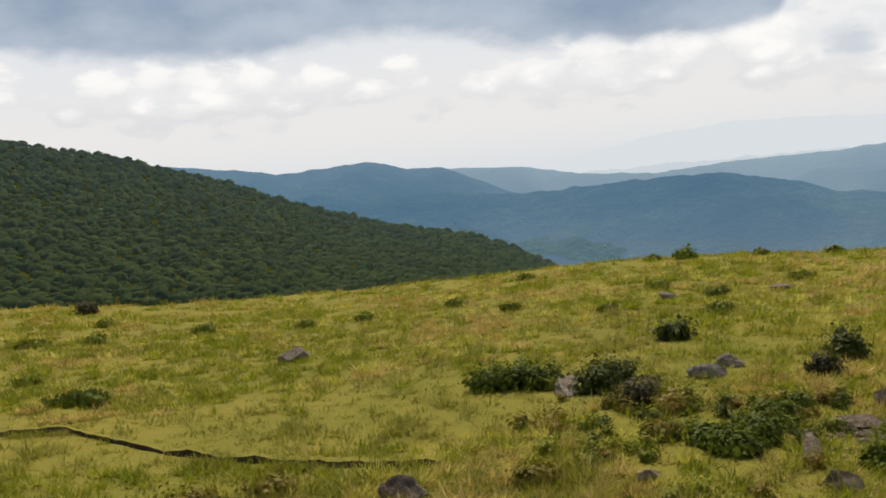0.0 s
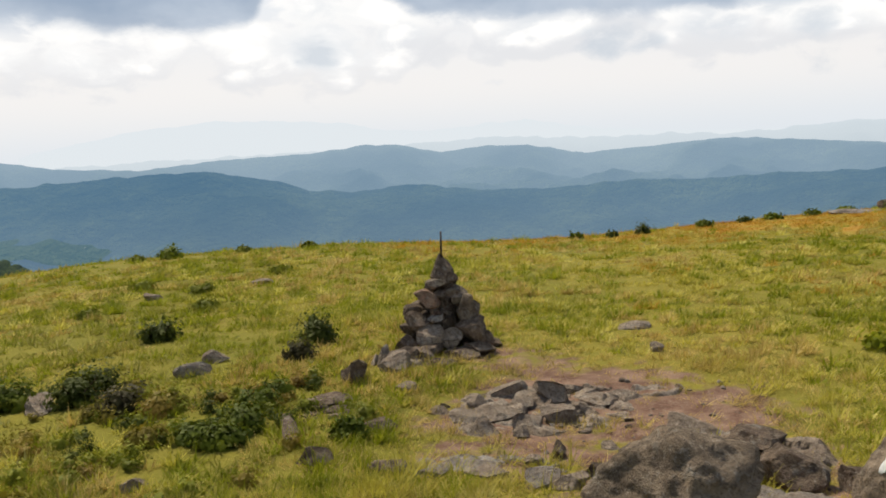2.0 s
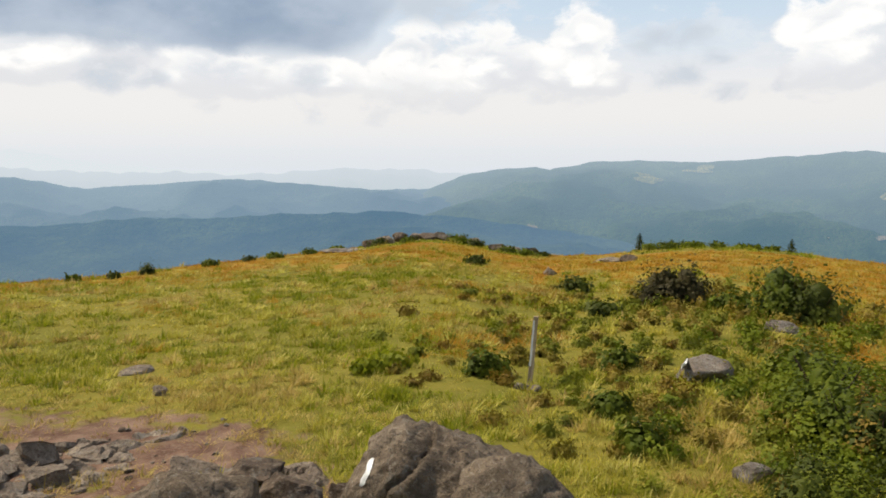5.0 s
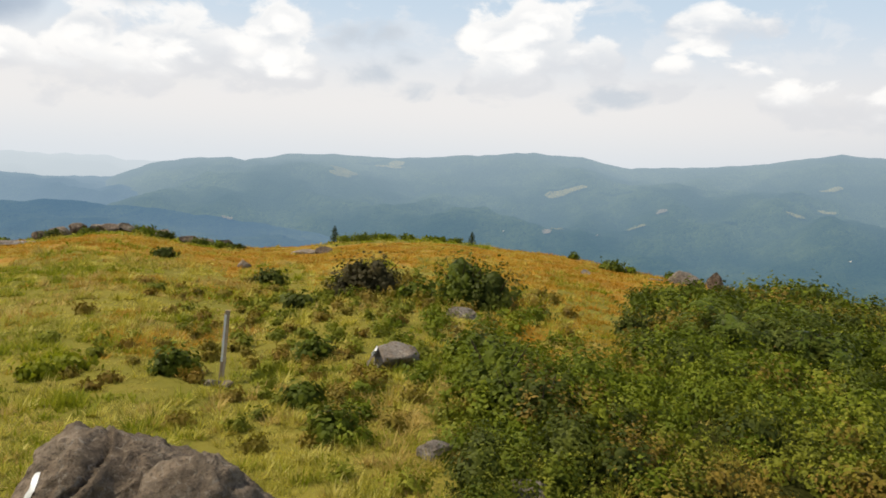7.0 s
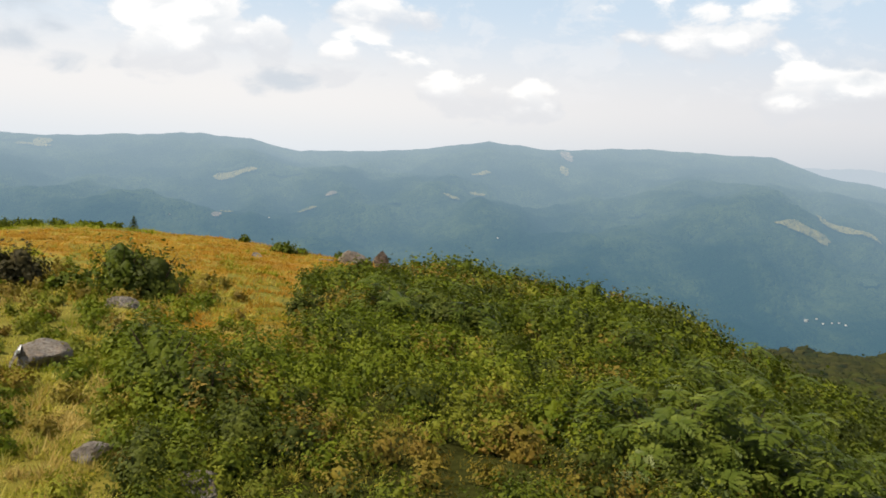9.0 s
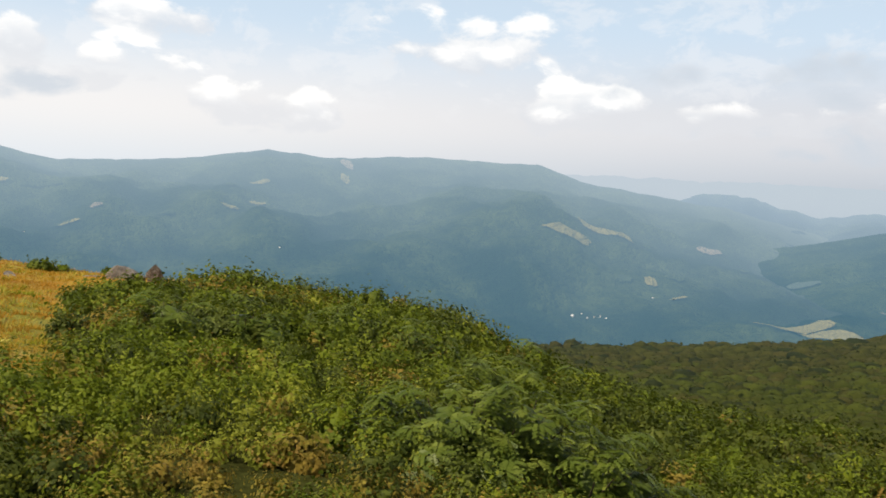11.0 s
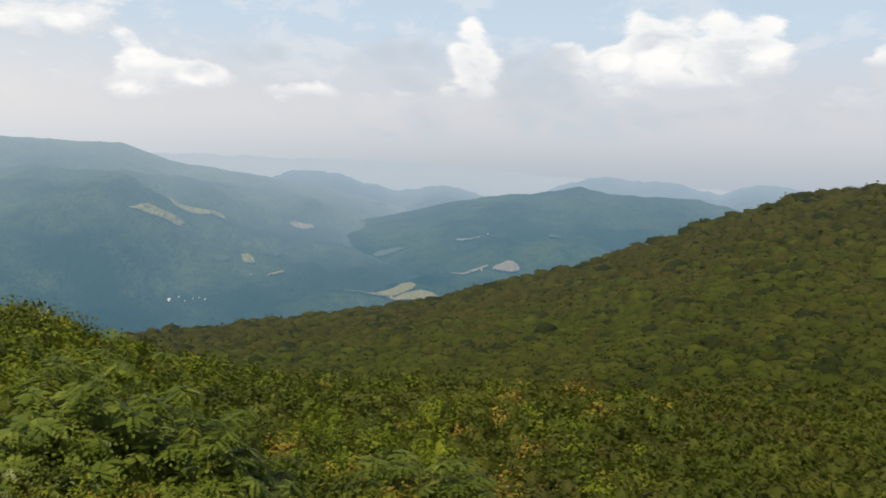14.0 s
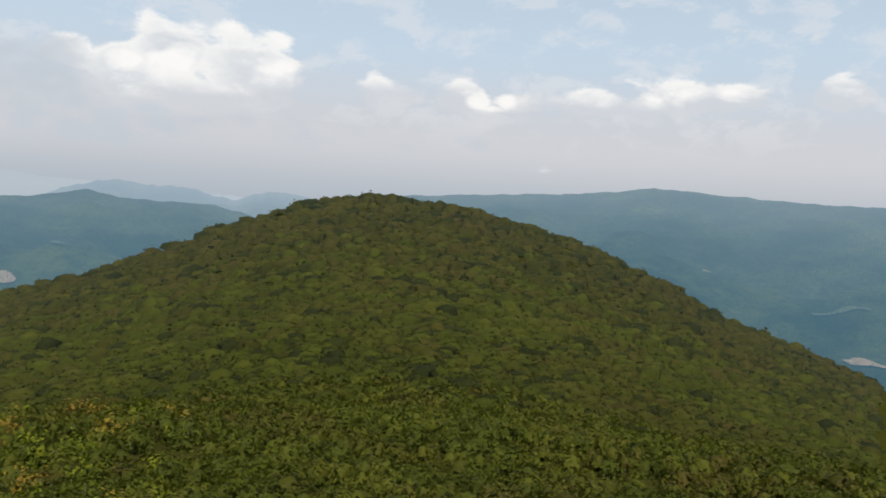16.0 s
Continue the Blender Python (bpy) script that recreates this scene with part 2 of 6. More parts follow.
def ripple(x, y, size, seed):
    """Cheap smooth undulation, about -1 to 1."""
    u, v, out = x / size, y / size, 0
    for k in range(4):
        a = seed * 1.7 + k * 2.399
        s = 1.0 + 0.63 * k
        out = out + np.sin((u * math.cos(a) + v * math.sin(a)) * s + seed * 3.1 + k) / (1 + 0.5 * k)
    return out / 2.2


def mottle(x, y, size, seed):
    """Smooth value noise, 0 to 1, with lumps of about the given size."""
    u, v = np.asarray(x) / size + seed * 17.3, np.asarray(y) / size - seed * 9.1
    iu, iv = np.floor(u), np.floor(v)
    fu, fv = u - iu, v - iv
    fu, fv = fu * fu * (3 - 2 * fu), fv * fv * (3 - 2 * fv)
    h = lambda p, q: (np.sin(p * 127.1 + q * 311.7 + seed * 74.7) * 43758.5453) % 1.0
    return (h(iu, iv) * (1 - fu) + h(iu + 1, iv) * fu) * (1 - fv) + (h(iu, iv + 1) * (1 - fu) + h(iu + 1, iv + 1) * fu) * fv


def ground(x, y):
    """Height of the land."""
    x, y = np.asarray(x, float), np.asarray(y, float)
    r = np.maximum(np.hypot(x, y), 0.01)
    a = (np.degrees(np.arctan2(x, y)) + 50) % 360 - 50
    el, rc = smooth_lookup(a, BROW[0], BROW[1]), smooth_lookup(a, BROW[0], BROW[2])
    zc = 2.5 + rc * np.tan(np.radians(el))
    past = np.maximum(r - rc, 0)
    z = (np.minimum(r, rc) / rc) ** 1.35 * zc - 0.10 * past - 0.40 * (past - 25 * (1 - np.exp(-past / 25)))
    z = z + 0.07 * ripple(x, y, 2.3, 1) * np.clip(r / 6, 0, 1) + 0.16 * ripple(x, y, 7.0, 2) * np.clip((rc - r) / 12, 0, 1) * np.clip((r - 5) / 6, 0, 1)
    z = z + 0.9 * np.exp(-((r / 1.7) ** 2))
    for line, r0, el0, r1 in ((HILL, 15.0, -21.0, 380.0), (LEFT, 90.0, -12.0, 650.0)):
        aa = a if line is HILL else np.where(a > 200, a - 360, a)
        top = np.interp(aa, line[0], line[1])
        s = np.log(np.maximum(r, r0) / r0) / math.log(r1 / r0)
        e = el0 + (top - el0) * np.minimum(s, 1)
        past = np.maximum(r - r1, 0)
        sheet = 2.5 + np.minimum(r, r1) * np.tan(np.radians(e)) - 0.5 * past * np.minimum(1, past / 60)
        sheet = np.where((r < r0) | (aa < line[0][0]) | (aa > line[0][-1]), -1e4, sheet)
        z = np.maximum(z, sheet)
    return np.maximum(z, -470.0)


def mesh_object(name, verts, faces, mat, smooth=True):
    me = bpy.data.meshes.new(name)
    me.from_pydata([tuple(v) for v in verts], [], faces)
    me.update()
    if smooth:
        me.polygons.foreach_set("use_smooth", [True] * len(me.polygons))
    me.materials.append(mat)
    return new(name, me)


def grid_faces(rows, cols, closed=False):
    f = []
    for i in range(rows - 1):
        for j in range(cols if closed else cols - 1):
            k = (j + 1) % cols
            f.append((i * cols + j, i * cols + k, (i + 1) * cols + k, (i + 1) * cols + j))
    return f


def build_ground():
    az = np.radians(np.arange(0, 360, 1.0))
    rs = np.concatenate(([0.002, 0.15, 0.4], np.geomspace(0.8, 90, 100), np.geomspace(95, 1200, 48), (1600, 2400, 3600, 4900)))
    A, R = np.meshgrid(az, rs)
    X, Y = R * np.sin(A), R * np.cos(A)
    Z = ground(X, Y)
    ob = mesh_object("ground", np.stack([X.ravel(), Y.ravel(), Z.ravel()], 1), [q[::-1] for q in grid_faces(len(rs), len(az), True)], MAT_TURF)
    return tagged(ob, "grassy mountain summit falling away to the valleys", "ground", kind="structure")


build_ground()


# ---- mountains in the haze ----
def ridge(name, label, line, foot, foot_drop, crest, rough, seed, mat, back=250.0, steep=1.0):
    """A long wooded ridge: crest line by heading and angle over the summit, with spurs and gullies down to its foot."""
    lo, hi = line[0][0], line[0][-1]
    az = np.arange(lo, hi + 0.01, 0.3)
    top = 2.5 + crest * np.tan(np.radians(np.interp(az, line[0], line[1])))
    jag = np.array([noise.fractal(Vector((a * 0.9, seed * 7.3, 0)), 1.0, 2.0, 5) for a in az])
    top = top + jag * (5.0 if crest < 3600 else 12.0)
    ss = np.linspace(0, 1, 46)
    verts = []
    for s in ss:
        r = foot + (crest - foot) * s
        for a, zt in zip(az, top):
            t = radians(a)
            x, y = r * math.sin(t), r * math.cos(t)
            spur = noise.fractal(Vector((x / 520, y / 520, seed)), 0.9, 2.1, 6)
            z = foot_drop + (zt - foot_drop) * s ** steep + spur * rough * math.sin(math.pi * s) ** 0.7
            z += 22 * noise.fractal(Vector((x / 190, y / 190, seed + 5)), 0.9, 2.0, 4) * math.sin(math.pi * s)
            verts.append((x, y, min(z, 2.5 + (zt - 2.5) * r / crest) if s > 0.55 else z))
    for a, zt in zip(az, top):
        t = radians(a)
        verts.append(((crest + back) * math.sin(t), (crest + back) * math.cos(t), zt - back * 0.8))
    ob = mesh_object(name, verts, [q[::-1] for q in grid_faces(len(ss) + 1, len(az))], mat)
    return tagged(ob, label, "mountain", kind="structure")


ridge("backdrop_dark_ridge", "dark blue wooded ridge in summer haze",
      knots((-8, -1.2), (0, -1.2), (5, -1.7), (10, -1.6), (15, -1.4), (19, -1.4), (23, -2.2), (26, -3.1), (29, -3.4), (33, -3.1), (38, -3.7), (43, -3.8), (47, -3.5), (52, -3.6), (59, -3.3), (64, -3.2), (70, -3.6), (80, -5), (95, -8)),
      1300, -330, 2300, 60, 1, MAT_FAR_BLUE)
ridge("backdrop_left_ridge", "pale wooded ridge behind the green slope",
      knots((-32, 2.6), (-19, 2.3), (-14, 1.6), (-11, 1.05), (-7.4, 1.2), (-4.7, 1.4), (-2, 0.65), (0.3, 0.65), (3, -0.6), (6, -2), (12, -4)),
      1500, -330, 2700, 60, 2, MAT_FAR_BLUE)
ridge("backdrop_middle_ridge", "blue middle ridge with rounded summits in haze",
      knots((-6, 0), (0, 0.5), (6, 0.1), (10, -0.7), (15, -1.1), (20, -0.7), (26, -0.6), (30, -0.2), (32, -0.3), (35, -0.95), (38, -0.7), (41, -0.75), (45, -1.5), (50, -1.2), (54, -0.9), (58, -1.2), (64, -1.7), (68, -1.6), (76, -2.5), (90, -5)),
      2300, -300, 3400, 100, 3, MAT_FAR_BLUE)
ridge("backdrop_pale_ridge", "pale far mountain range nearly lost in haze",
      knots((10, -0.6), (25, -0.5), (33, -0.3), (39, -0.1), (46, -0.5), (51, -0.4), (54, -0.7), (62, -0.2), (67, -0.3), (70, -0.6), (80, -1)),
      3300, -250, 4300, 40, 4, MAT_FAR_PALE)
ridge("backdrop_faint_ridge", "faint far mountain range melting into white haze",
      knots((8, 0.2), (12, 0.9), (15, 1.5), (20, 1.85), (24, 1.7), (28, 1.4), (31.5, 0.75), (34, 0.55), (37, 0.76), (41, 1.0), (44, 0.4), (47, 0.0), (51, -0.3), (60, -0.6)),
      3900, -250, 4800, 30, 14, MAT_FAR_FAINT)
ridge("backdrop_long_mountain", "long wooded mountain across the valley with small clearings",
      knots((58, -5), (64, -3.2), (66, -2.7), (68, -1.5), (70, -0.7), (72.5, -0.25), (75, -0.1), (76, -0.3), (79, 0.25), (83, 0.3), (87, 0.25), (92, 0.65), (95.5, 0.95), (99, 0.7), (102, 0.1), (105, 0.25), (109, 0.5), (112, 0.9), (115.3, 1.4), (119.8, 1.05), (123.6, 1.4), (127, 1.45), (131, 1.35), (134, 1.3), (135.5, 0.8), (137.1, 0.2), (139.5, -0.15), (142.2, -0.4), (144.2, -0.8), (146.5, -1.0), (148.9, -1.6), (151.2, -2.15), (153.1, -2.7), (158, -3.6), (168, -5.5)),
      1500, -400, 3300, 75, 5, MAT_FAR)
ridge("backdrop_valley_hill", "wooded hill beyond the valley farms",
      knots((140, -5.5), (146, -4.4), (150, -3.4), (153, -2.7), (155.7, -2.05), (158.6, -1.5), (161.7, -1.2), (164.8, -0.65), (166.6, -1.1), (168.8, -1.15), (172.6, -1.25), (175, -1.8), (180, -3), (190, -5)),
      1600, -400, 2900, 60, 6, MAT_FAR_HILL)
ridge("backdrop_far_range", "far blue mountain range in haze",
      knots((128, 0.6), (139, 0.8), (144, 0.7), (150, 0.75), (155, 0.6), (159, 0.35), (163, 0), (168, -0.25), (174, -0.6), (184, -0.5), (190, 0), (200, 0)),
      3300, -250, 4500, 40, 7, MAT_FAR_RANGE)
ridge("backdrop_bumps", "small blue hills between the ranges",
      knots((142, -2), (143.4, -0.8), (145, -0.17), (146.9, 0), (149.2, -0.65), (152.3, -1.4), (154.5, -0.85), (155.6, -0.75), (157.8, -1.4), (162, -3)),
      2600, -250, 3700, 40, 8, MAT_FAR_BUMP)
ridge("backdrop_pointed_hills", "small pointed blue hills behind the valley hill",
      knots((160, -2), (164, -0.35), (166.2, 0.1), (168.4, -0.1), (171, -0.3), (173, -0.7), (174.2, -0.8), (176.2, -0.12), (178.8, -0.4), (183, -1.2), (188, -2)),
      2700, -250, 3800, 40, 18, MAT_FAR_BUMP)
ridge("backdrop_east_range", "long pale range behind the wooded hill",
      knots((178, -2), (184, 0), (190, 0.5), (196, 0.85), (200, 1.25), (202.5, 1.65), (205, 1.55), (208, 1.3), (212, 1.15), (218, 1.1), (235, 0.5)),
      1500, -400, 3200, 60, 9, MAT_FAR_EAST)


# ---- helpers for things ----
RNG = np.random.default_rng(7)


def polar(heading, distance):
    a = radians(heading)
    return distance * math.sin(a), distance * math.cos(a)


def on_ground(heading, distance, lift=0.0):
    x, y = polar(heading, distance)
    return Vector((x, y, float(ground(x, y)) + lift))


def fast_mesh(name, verts, faces, mat, smooth=False):
    """A mesh from arrays: verts (n, 3), faces (m, 3 or 4)."""
    me = bpy.data.meshes.new(name)
    n, k = faces.shape
    me.vertices.add(len(verts))
    me.vertices.foreach_set("co", np.asarray(verts, np.float32).ravel())
    me.loops.add(n * k)
    me.loops.foreach_set("vertex_index", np.asarray(faces, np.int32).ravel())
    me.polygons.add(n)
    me.polygons.foreach_set("loop_start", np.arange(0, n * k, k, dtype=np.int32))
    if smooth:
        me.polygons.foreach_set("use_smooth", np.ones(n, bool))
    me.materials.append(mat)
    me.update()
    me.validate()
    return me


def part(name, data, parent, label="", m=None):
    """Links mesh data as one part under a thing or a part."""
    ob = new(name, data)
    ob.parent = parent
    if m is not None:
        ob.matrix_basis = m
    return tagged(ob, label)


def bm_data(name, bm, mat, smooth=False):
    me = bpy.data.meshes.new(name)
    if smooth:
        for f in bm.faces:
            f.smooth = True
    bm.to_mesh(me)
    bm.free()
    me.materials.append(mat)
    return me


def thing(name, place, label, category, group="", turn=0.0):
    ob = new(name)
    ob.empty_display_size = 0.2
    ob.matrix_basis = Matrix.Translation(place) @ Matrix.Rotation(turn, 4, "Z")
    return tagged(ob, label, category, group)


# ---- more materials ----
def foliage(n, co, dark, mid, light, gloss=0.45, patch=0.0, tint=(0.2, 0.12, 0.03), crown=1.3, thinness=0.25, own=0.16, rustle=0.0, haze=0.0):
    rand = n.add("ShaderNodeNewGeometry").outputs["Random Per Island"]
    tone = n.noise(co, crown, 3.0, 0.6)
    rand = n.math("ADD", n.math("MULTIPLY", rand, own), n.math("MULTIPLY", n.step(tone, 0.32, 0.68), 1.0 - own))
    c = n.ramp(rand, (0.0, dark), (0.55, mid), (1.0, light))
    if patch:
        c = n.mix(n.step(n.noise(co, 0.045 if rustle else min(0.35, crown), 5.0, 0.65), 0.46, 0.64, 0.0, patch), c, tint)
    if rustle:
        leafy = n.noise(co, rustle, 5.0, 0.7)
        c = n.mix(n.step(leafy, 0.35, 0.65), n.mix(0.4, c, dark), c)
        surface = principled(n, c, 0.9, leafy, 0.7, 0.8 / rustle)
    else:
        surface = principled(n, c, gloss + 0.15, **{"Specular IOR Level": 0.12})
    thin = n.add("ShaderNodeBsdfTranslucent", {0: n.mix(0.2, c, (0.20, 0.25, 0.02))})
    leaf = n.add("ShaderNodeMixShader", {0: thinness, 1: surface, 2: thin})
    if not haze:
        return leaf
    # distance haze put into the leaf material as a faint emission
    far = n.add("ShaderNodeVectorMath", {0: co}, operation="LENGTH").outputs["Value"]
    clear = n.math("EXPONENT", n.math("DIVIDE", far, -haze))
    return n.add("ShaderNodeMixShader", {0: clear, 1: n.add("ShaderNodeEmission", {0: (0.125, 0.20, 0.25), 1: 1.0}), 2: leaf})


def sward(n, co):
    """Meadow colours: yellow-green, fresh green, straw and dull brown drifts over one another."""
    c = n.mix(n.step(n.noise(co, 0.42, 4.0, 0.6), 0.40, 0.60), (0.36, 0.37, 0.024), (0.66, 0.55, 0.06))
    c = n.mix(n.step(n.noise(co, 1.0, 5.0, 0.65, 0.5), 0.50, 0.64, 0.0, 0.8), c, (0.68, 0.51, 0.17))
    c = n.mix(n.step(n.noise(co, 1.7, 5.0, 0.65, 0.4), 0.54, 0.66, 0.0, 0.6), c, (0.18, 0.175, 0.016))
    c = n.mix(n.step(n.noise(co, 0.7, 5.0, 0.65), 0.58, 0.68, 0.0, 0.6), c, (0.36, 0.21, 0.055))
    tuft = n.noise(co, 4.2, 3.0, 0.6)
    c = n.mix(n.step(tuft, 0.50, 0.62, 0.0, 0.55), c, (0.74, 0.62, 0.20))
    c = n.mix(n.step(tuft, 0.36, 0.48, 0.6, 0.0), c, (0.17, 0.17, 0.015))
    # darker green mixed in on the slope beyond the bank
    xyz = n.add("ShaderNodeSeparateXYZ", {0: co})
    beyond = n.math("SUBTRACT", n.math("MULTIPLY", xyz.outputs[1], 0.45), n.math("MULTIPLY", xyz.outputs[0], 0.89))
    beyond = n.math("ADD", beyond, n.math("MULTIPLY", n.math("SUBTRACT", n.noise(co, 0.5, 4.0, 0.6), 0.5), 8.0))
    c = n.mix(n.step(beyond, -1.5, 4.0, 0.0, 0.66), n.mix(0.15, c, (0.2, 0.2, 0.02)), (0.140, 0.155, 0.014))
    # straw-coloured grass on the brow, brown mossy growth between the rocks of the bank
    uneven = n.math("SUBTRACT", n.noise(co, 0.9, 5.0, 0.65, 0.7), 0.5)
    far = n.add("ShaderNodeVectorMath", {0: co}, operation="LENGTH").outputs["Value"]
    brow = n.step(n.math("ADD", far, n.math("MULTIPLY", uneven, 30.0)), 19.0, 33.0, 0.0, 0.5)
    c = n.mix(brow, c, (0.56, 0.34, 0.055))
    u = n.math("POWER", n.math("DIVIDE", n.math("SUBTRACT", xyz.outputs[0], 2.2), 2.5), 2.0)
    w = n.math("POWER", n.math("DIVIDE", n.math("SUBTRACT", xyz.outputs[1], 8.0), 2.1), 2.0)
    mossy = n.math("ADD", n.math("ADD", u, w), n.math("MULTIPLY", uneven, 2.4))
    c = n.mix(n.step(mossy, 0.45, 1.25, 0.72, 0.0), c, n.mix(n.step(uneven, -0.1, 0.1), (0.10, 0.105, 0.012), (0.165, 0.115, 0.028)))
    # dry trodden turf round the ledge
    u = n.math("POWER", n.math("DIVIDE", n.math("SUBTRACT", xyz.outputs[0], 5.9), 2.3), 2.0)
    w = n.math("POWER", n.math("DIVIDE", n.math("SUBTRACT", xyz.outputs[1], 7.2), 2.5), 2.0)
    worn = n.math("ADD", n.math("ADD", u, w), n.math("MULTIPLY", uneven, 2.4))
    return n.mix(n.step(worn, 0.4, 1.3, 0.75, 0.0), c, (0.40, 0.26, 0.085))


def grass(n, co):
    own = n.add("ShaderNodeNewGeometry").outputs["Random Per Island"]
    c = sward(n, co)
    c = n.mix(n.step(own, 0.0, 1.0, 0.0, 0.55), n.mix(0.35, c, (0.12, 0.11, 0.01)), n.mix(0.38, c, (0.62, 0.52, 0.12)))
    thin = n.add("ShaderNodeBsdfTranslucent", {0: n.mix(0.2, c, (0.20, 0.25, 0.02))})
    return n.add("ShaderNodeMixShader", {0: 0.42, 1: principled(n, c, 0.6, **{"Specular IOR Level": 0.12}), 2: thin})


def stone(n, co, a=(0.40, 0.335, 0.265), b=(0.20, 0.155, 0.12), lichen=0.5, mottled=0.45):
    big = n.noise(co, 1.7, 5.0, 0.6, 0.4)
    grain = n.noise(co, 14.0, 7.0, 0.65)
    fine = n.noise(co, 70.0, 3.0, 0.6)
    seams = n.add("ShaderNodeTexVoronoi", {"Vector": co, "Scale": 4.5, "Randomness": 1.0}, feature="DISTANCE_TO_EDGE").outputs[0]
    c = n.mix(n.step(big, 0.35, 0.65), b, a)
    c = n.mix(n.step(grain, 0.38, 0.62, 0.0, 0.7), c, (0.30, 0.225, 0.155))
    c = n.mix(n.step(n.noise(co, 28.0, 5.0, 0.7), 0.5, 0.62, 0.0, 0.75), c, (0.07, 0.055, 0.045))
    c = n.mix(n.step(n.noise(co, 5.0, 6.0, 0.7), 0.56, 0.66, 0.0, lichen), c, (0.34, 0.32, 0.28))
    c = n.mix(n.step(n.noise(co, 9.0, 4.0, 0.6), 0.62, 0.72, 0.0, 0.5), c, (0.05, 0.042, 0.036))
    c = n.mix(n.step(n.noise(co, 3.2, 7.0, 0.75, 0.6), 0.42, 0.60, mottled, 0.0), c, tuple(0.6 * q for q in b))
    fleck = n.noise(co, 22.0, 6.0, 0.75, 0.8)
    c = n.mix(n.step(fleck, 0.54, 0.66, 0.0, 0.22 + 0.4 * mottled), c, (0.42, 0.38, 0.32))
    c = n.mix(n.step(fleck, 0.34, 0.46, 0.25 + 0.4 * mottled, 0.0), c, tuple(0.5 * q for q in b))
    h = n.math("ADD", n.math("MULTIPLY", grain, 0.8), n.math("ADD", n.math("MULTIPLY", fine, 0.25), n.math("MULTIPLY", n.step(seams, 0.0, 0.03), 0.03)))
    return principled(n, c, 0.88, h, 1.0, 0.06)


def dirt(n, co):
    a = n.noise(co, 3.0, 6.0, 0.65)
    b = n.noise(co, 30.0, 4.0, 0.6)
    c = n.mix(n.step(a, 0.35, 0.65), (0.11, 0.058, 0.040), (0.235, 0.15, 0.105))
    c = n.mix(n.step(b, 0.5, 0.75, 0.0, 0.6), c, (0.28, 0.23, 0.18))
    return principled(n, c, 0.95, b, 0.8, 0.03)


def plain(n, co, colour, rough=0.8, scale=12.0, change=0.25, metal=0.0):
    g = n.noise(co, scale, 5.0, 0.65)
    dark = tuple(v * (1 - change) for v in colour)
    c = n.mix(n.step(g, 0.3, 0.7), dark, colour)
    return principled(n, c, rough, g, 0.4, 0.01, **{"Metallic": metal, "Specular IOR Level": 0.4 if metal else 0.0})


def weathered_wood(n, co):
    long = n.add("ShaderNodeVectorMath", {0: co, 1: (30, 30, 1.6)}, operation="MULTIPLY").outputs[0]
    g = n.noise(long, 1.0, 6.0, 0.65)
    c = n.mix(n.step(g, 0.35, 0.7), (0.24, 0.17, 0.105), (0.60, 0.49, 0.36))
    return principled(n, c, 0.9, g, 0.8, 0.01)


MAT_STONE = material("lichen_stone", stone)
MAT_DARK_STONE = material("dark_stone", stone, a=(0.18, 0.132, 0.10), b=(0.075, 0.053, 0.040), lichen=0.5)
MAT_RED_STONE = material("red_stone", stone, a=(0.40, 0.25, 0.17), b=(0.20, 0.115, 0.08), lichen=0.35)
MAT_BOULDER = material("boulder_stone", stone, a=(0.265, 0.21, 0.155), b=(0.115, 0.088, 0.064), lichen=0.4, mottled=0.45)
MAT_PALE_STONE = material("pale_stone", stone, a=(0.36, 0.33, 0.29), b=(0.18, 0.155, 0.135), lichen=0.6)
MAT_PAINT = material("white_paint", plain, colour=(0.82, 0.82, 0.80), change=0.12)
MAT_RUST = material("rusty_iron", plain, colour=(0.06, 0.04, 0.03), rough=0.7, change=0.4, metal=0.4)
MAT_WOOD = material("weathered_wood", weathered_wood)
MAT_LITTER = material("leaf_litter", plain, colour=(0.050, 0.052, 0.013), rough=0.95, scale=9.0, change=0.5)
MAT_WOODS_FLOOR = material("woods_floor", plain, colour=(0.050, 0.052, 0.009), rough=0.95, scale=0.5, change=0.5)
MAT_TWIG = material("twig_bark", plain, colour=(0.10, 0.075, 0.05), rough=0.9, scale=40.0, change=0.4)
MAT_GRASS = material("meadow_grass", grass)
MAT_PALE_GRASS = material("pale_seeding_grass", foliage, dark=(0.306, 0.272, 0.025), mid=(0.527, 0.459, 0.076), light=(0.731, 0.646, 0.221), thinness=0.42, crown=2.0, own=0.5)
MAT_LUSH = material("lush_grass", foliage, dark=(0.102, 0.128, 0.005), mid=(0.238, 0.255, 0.011), light=(0.425, 0.399, 0.034), thinness=0.42, crown=2.0, own=0.5)
MAT_STRAW = material("straw_grass", foliage, dark=(0.270, 0.180, 0.045), mid=(0.504, 0.360, 0.099), light=(0.684, 0.540, 0.216), thinness=0.42, crown=2.0, own=0.5)
MAT_RUSSET = material("russet_grass", foliage, dark=(0.26, 0.13, 0.012), mid=(0.45, 0.215, 0.022), light=(0.58, 0.33, 0.045), patch=0.8, tint=(0.44, 0.28, 0.03), thinness=0.42, crown=0.5, own=0.25)
MAT_SHRUB = material("shrub_leaves", foliage, dark=(0.046, 0.064, 0.005), mid=(0.091, 0.115, 0.008), light=(0.165, 0.184, 0.015))
MAT_OLIVE = material("olive_shrub_leaves", foliage, dark=(0.103, 0.115, 0.010), mid=(0.178, 0.190, 0.016), light=(0.287, 0.287, 0.030))
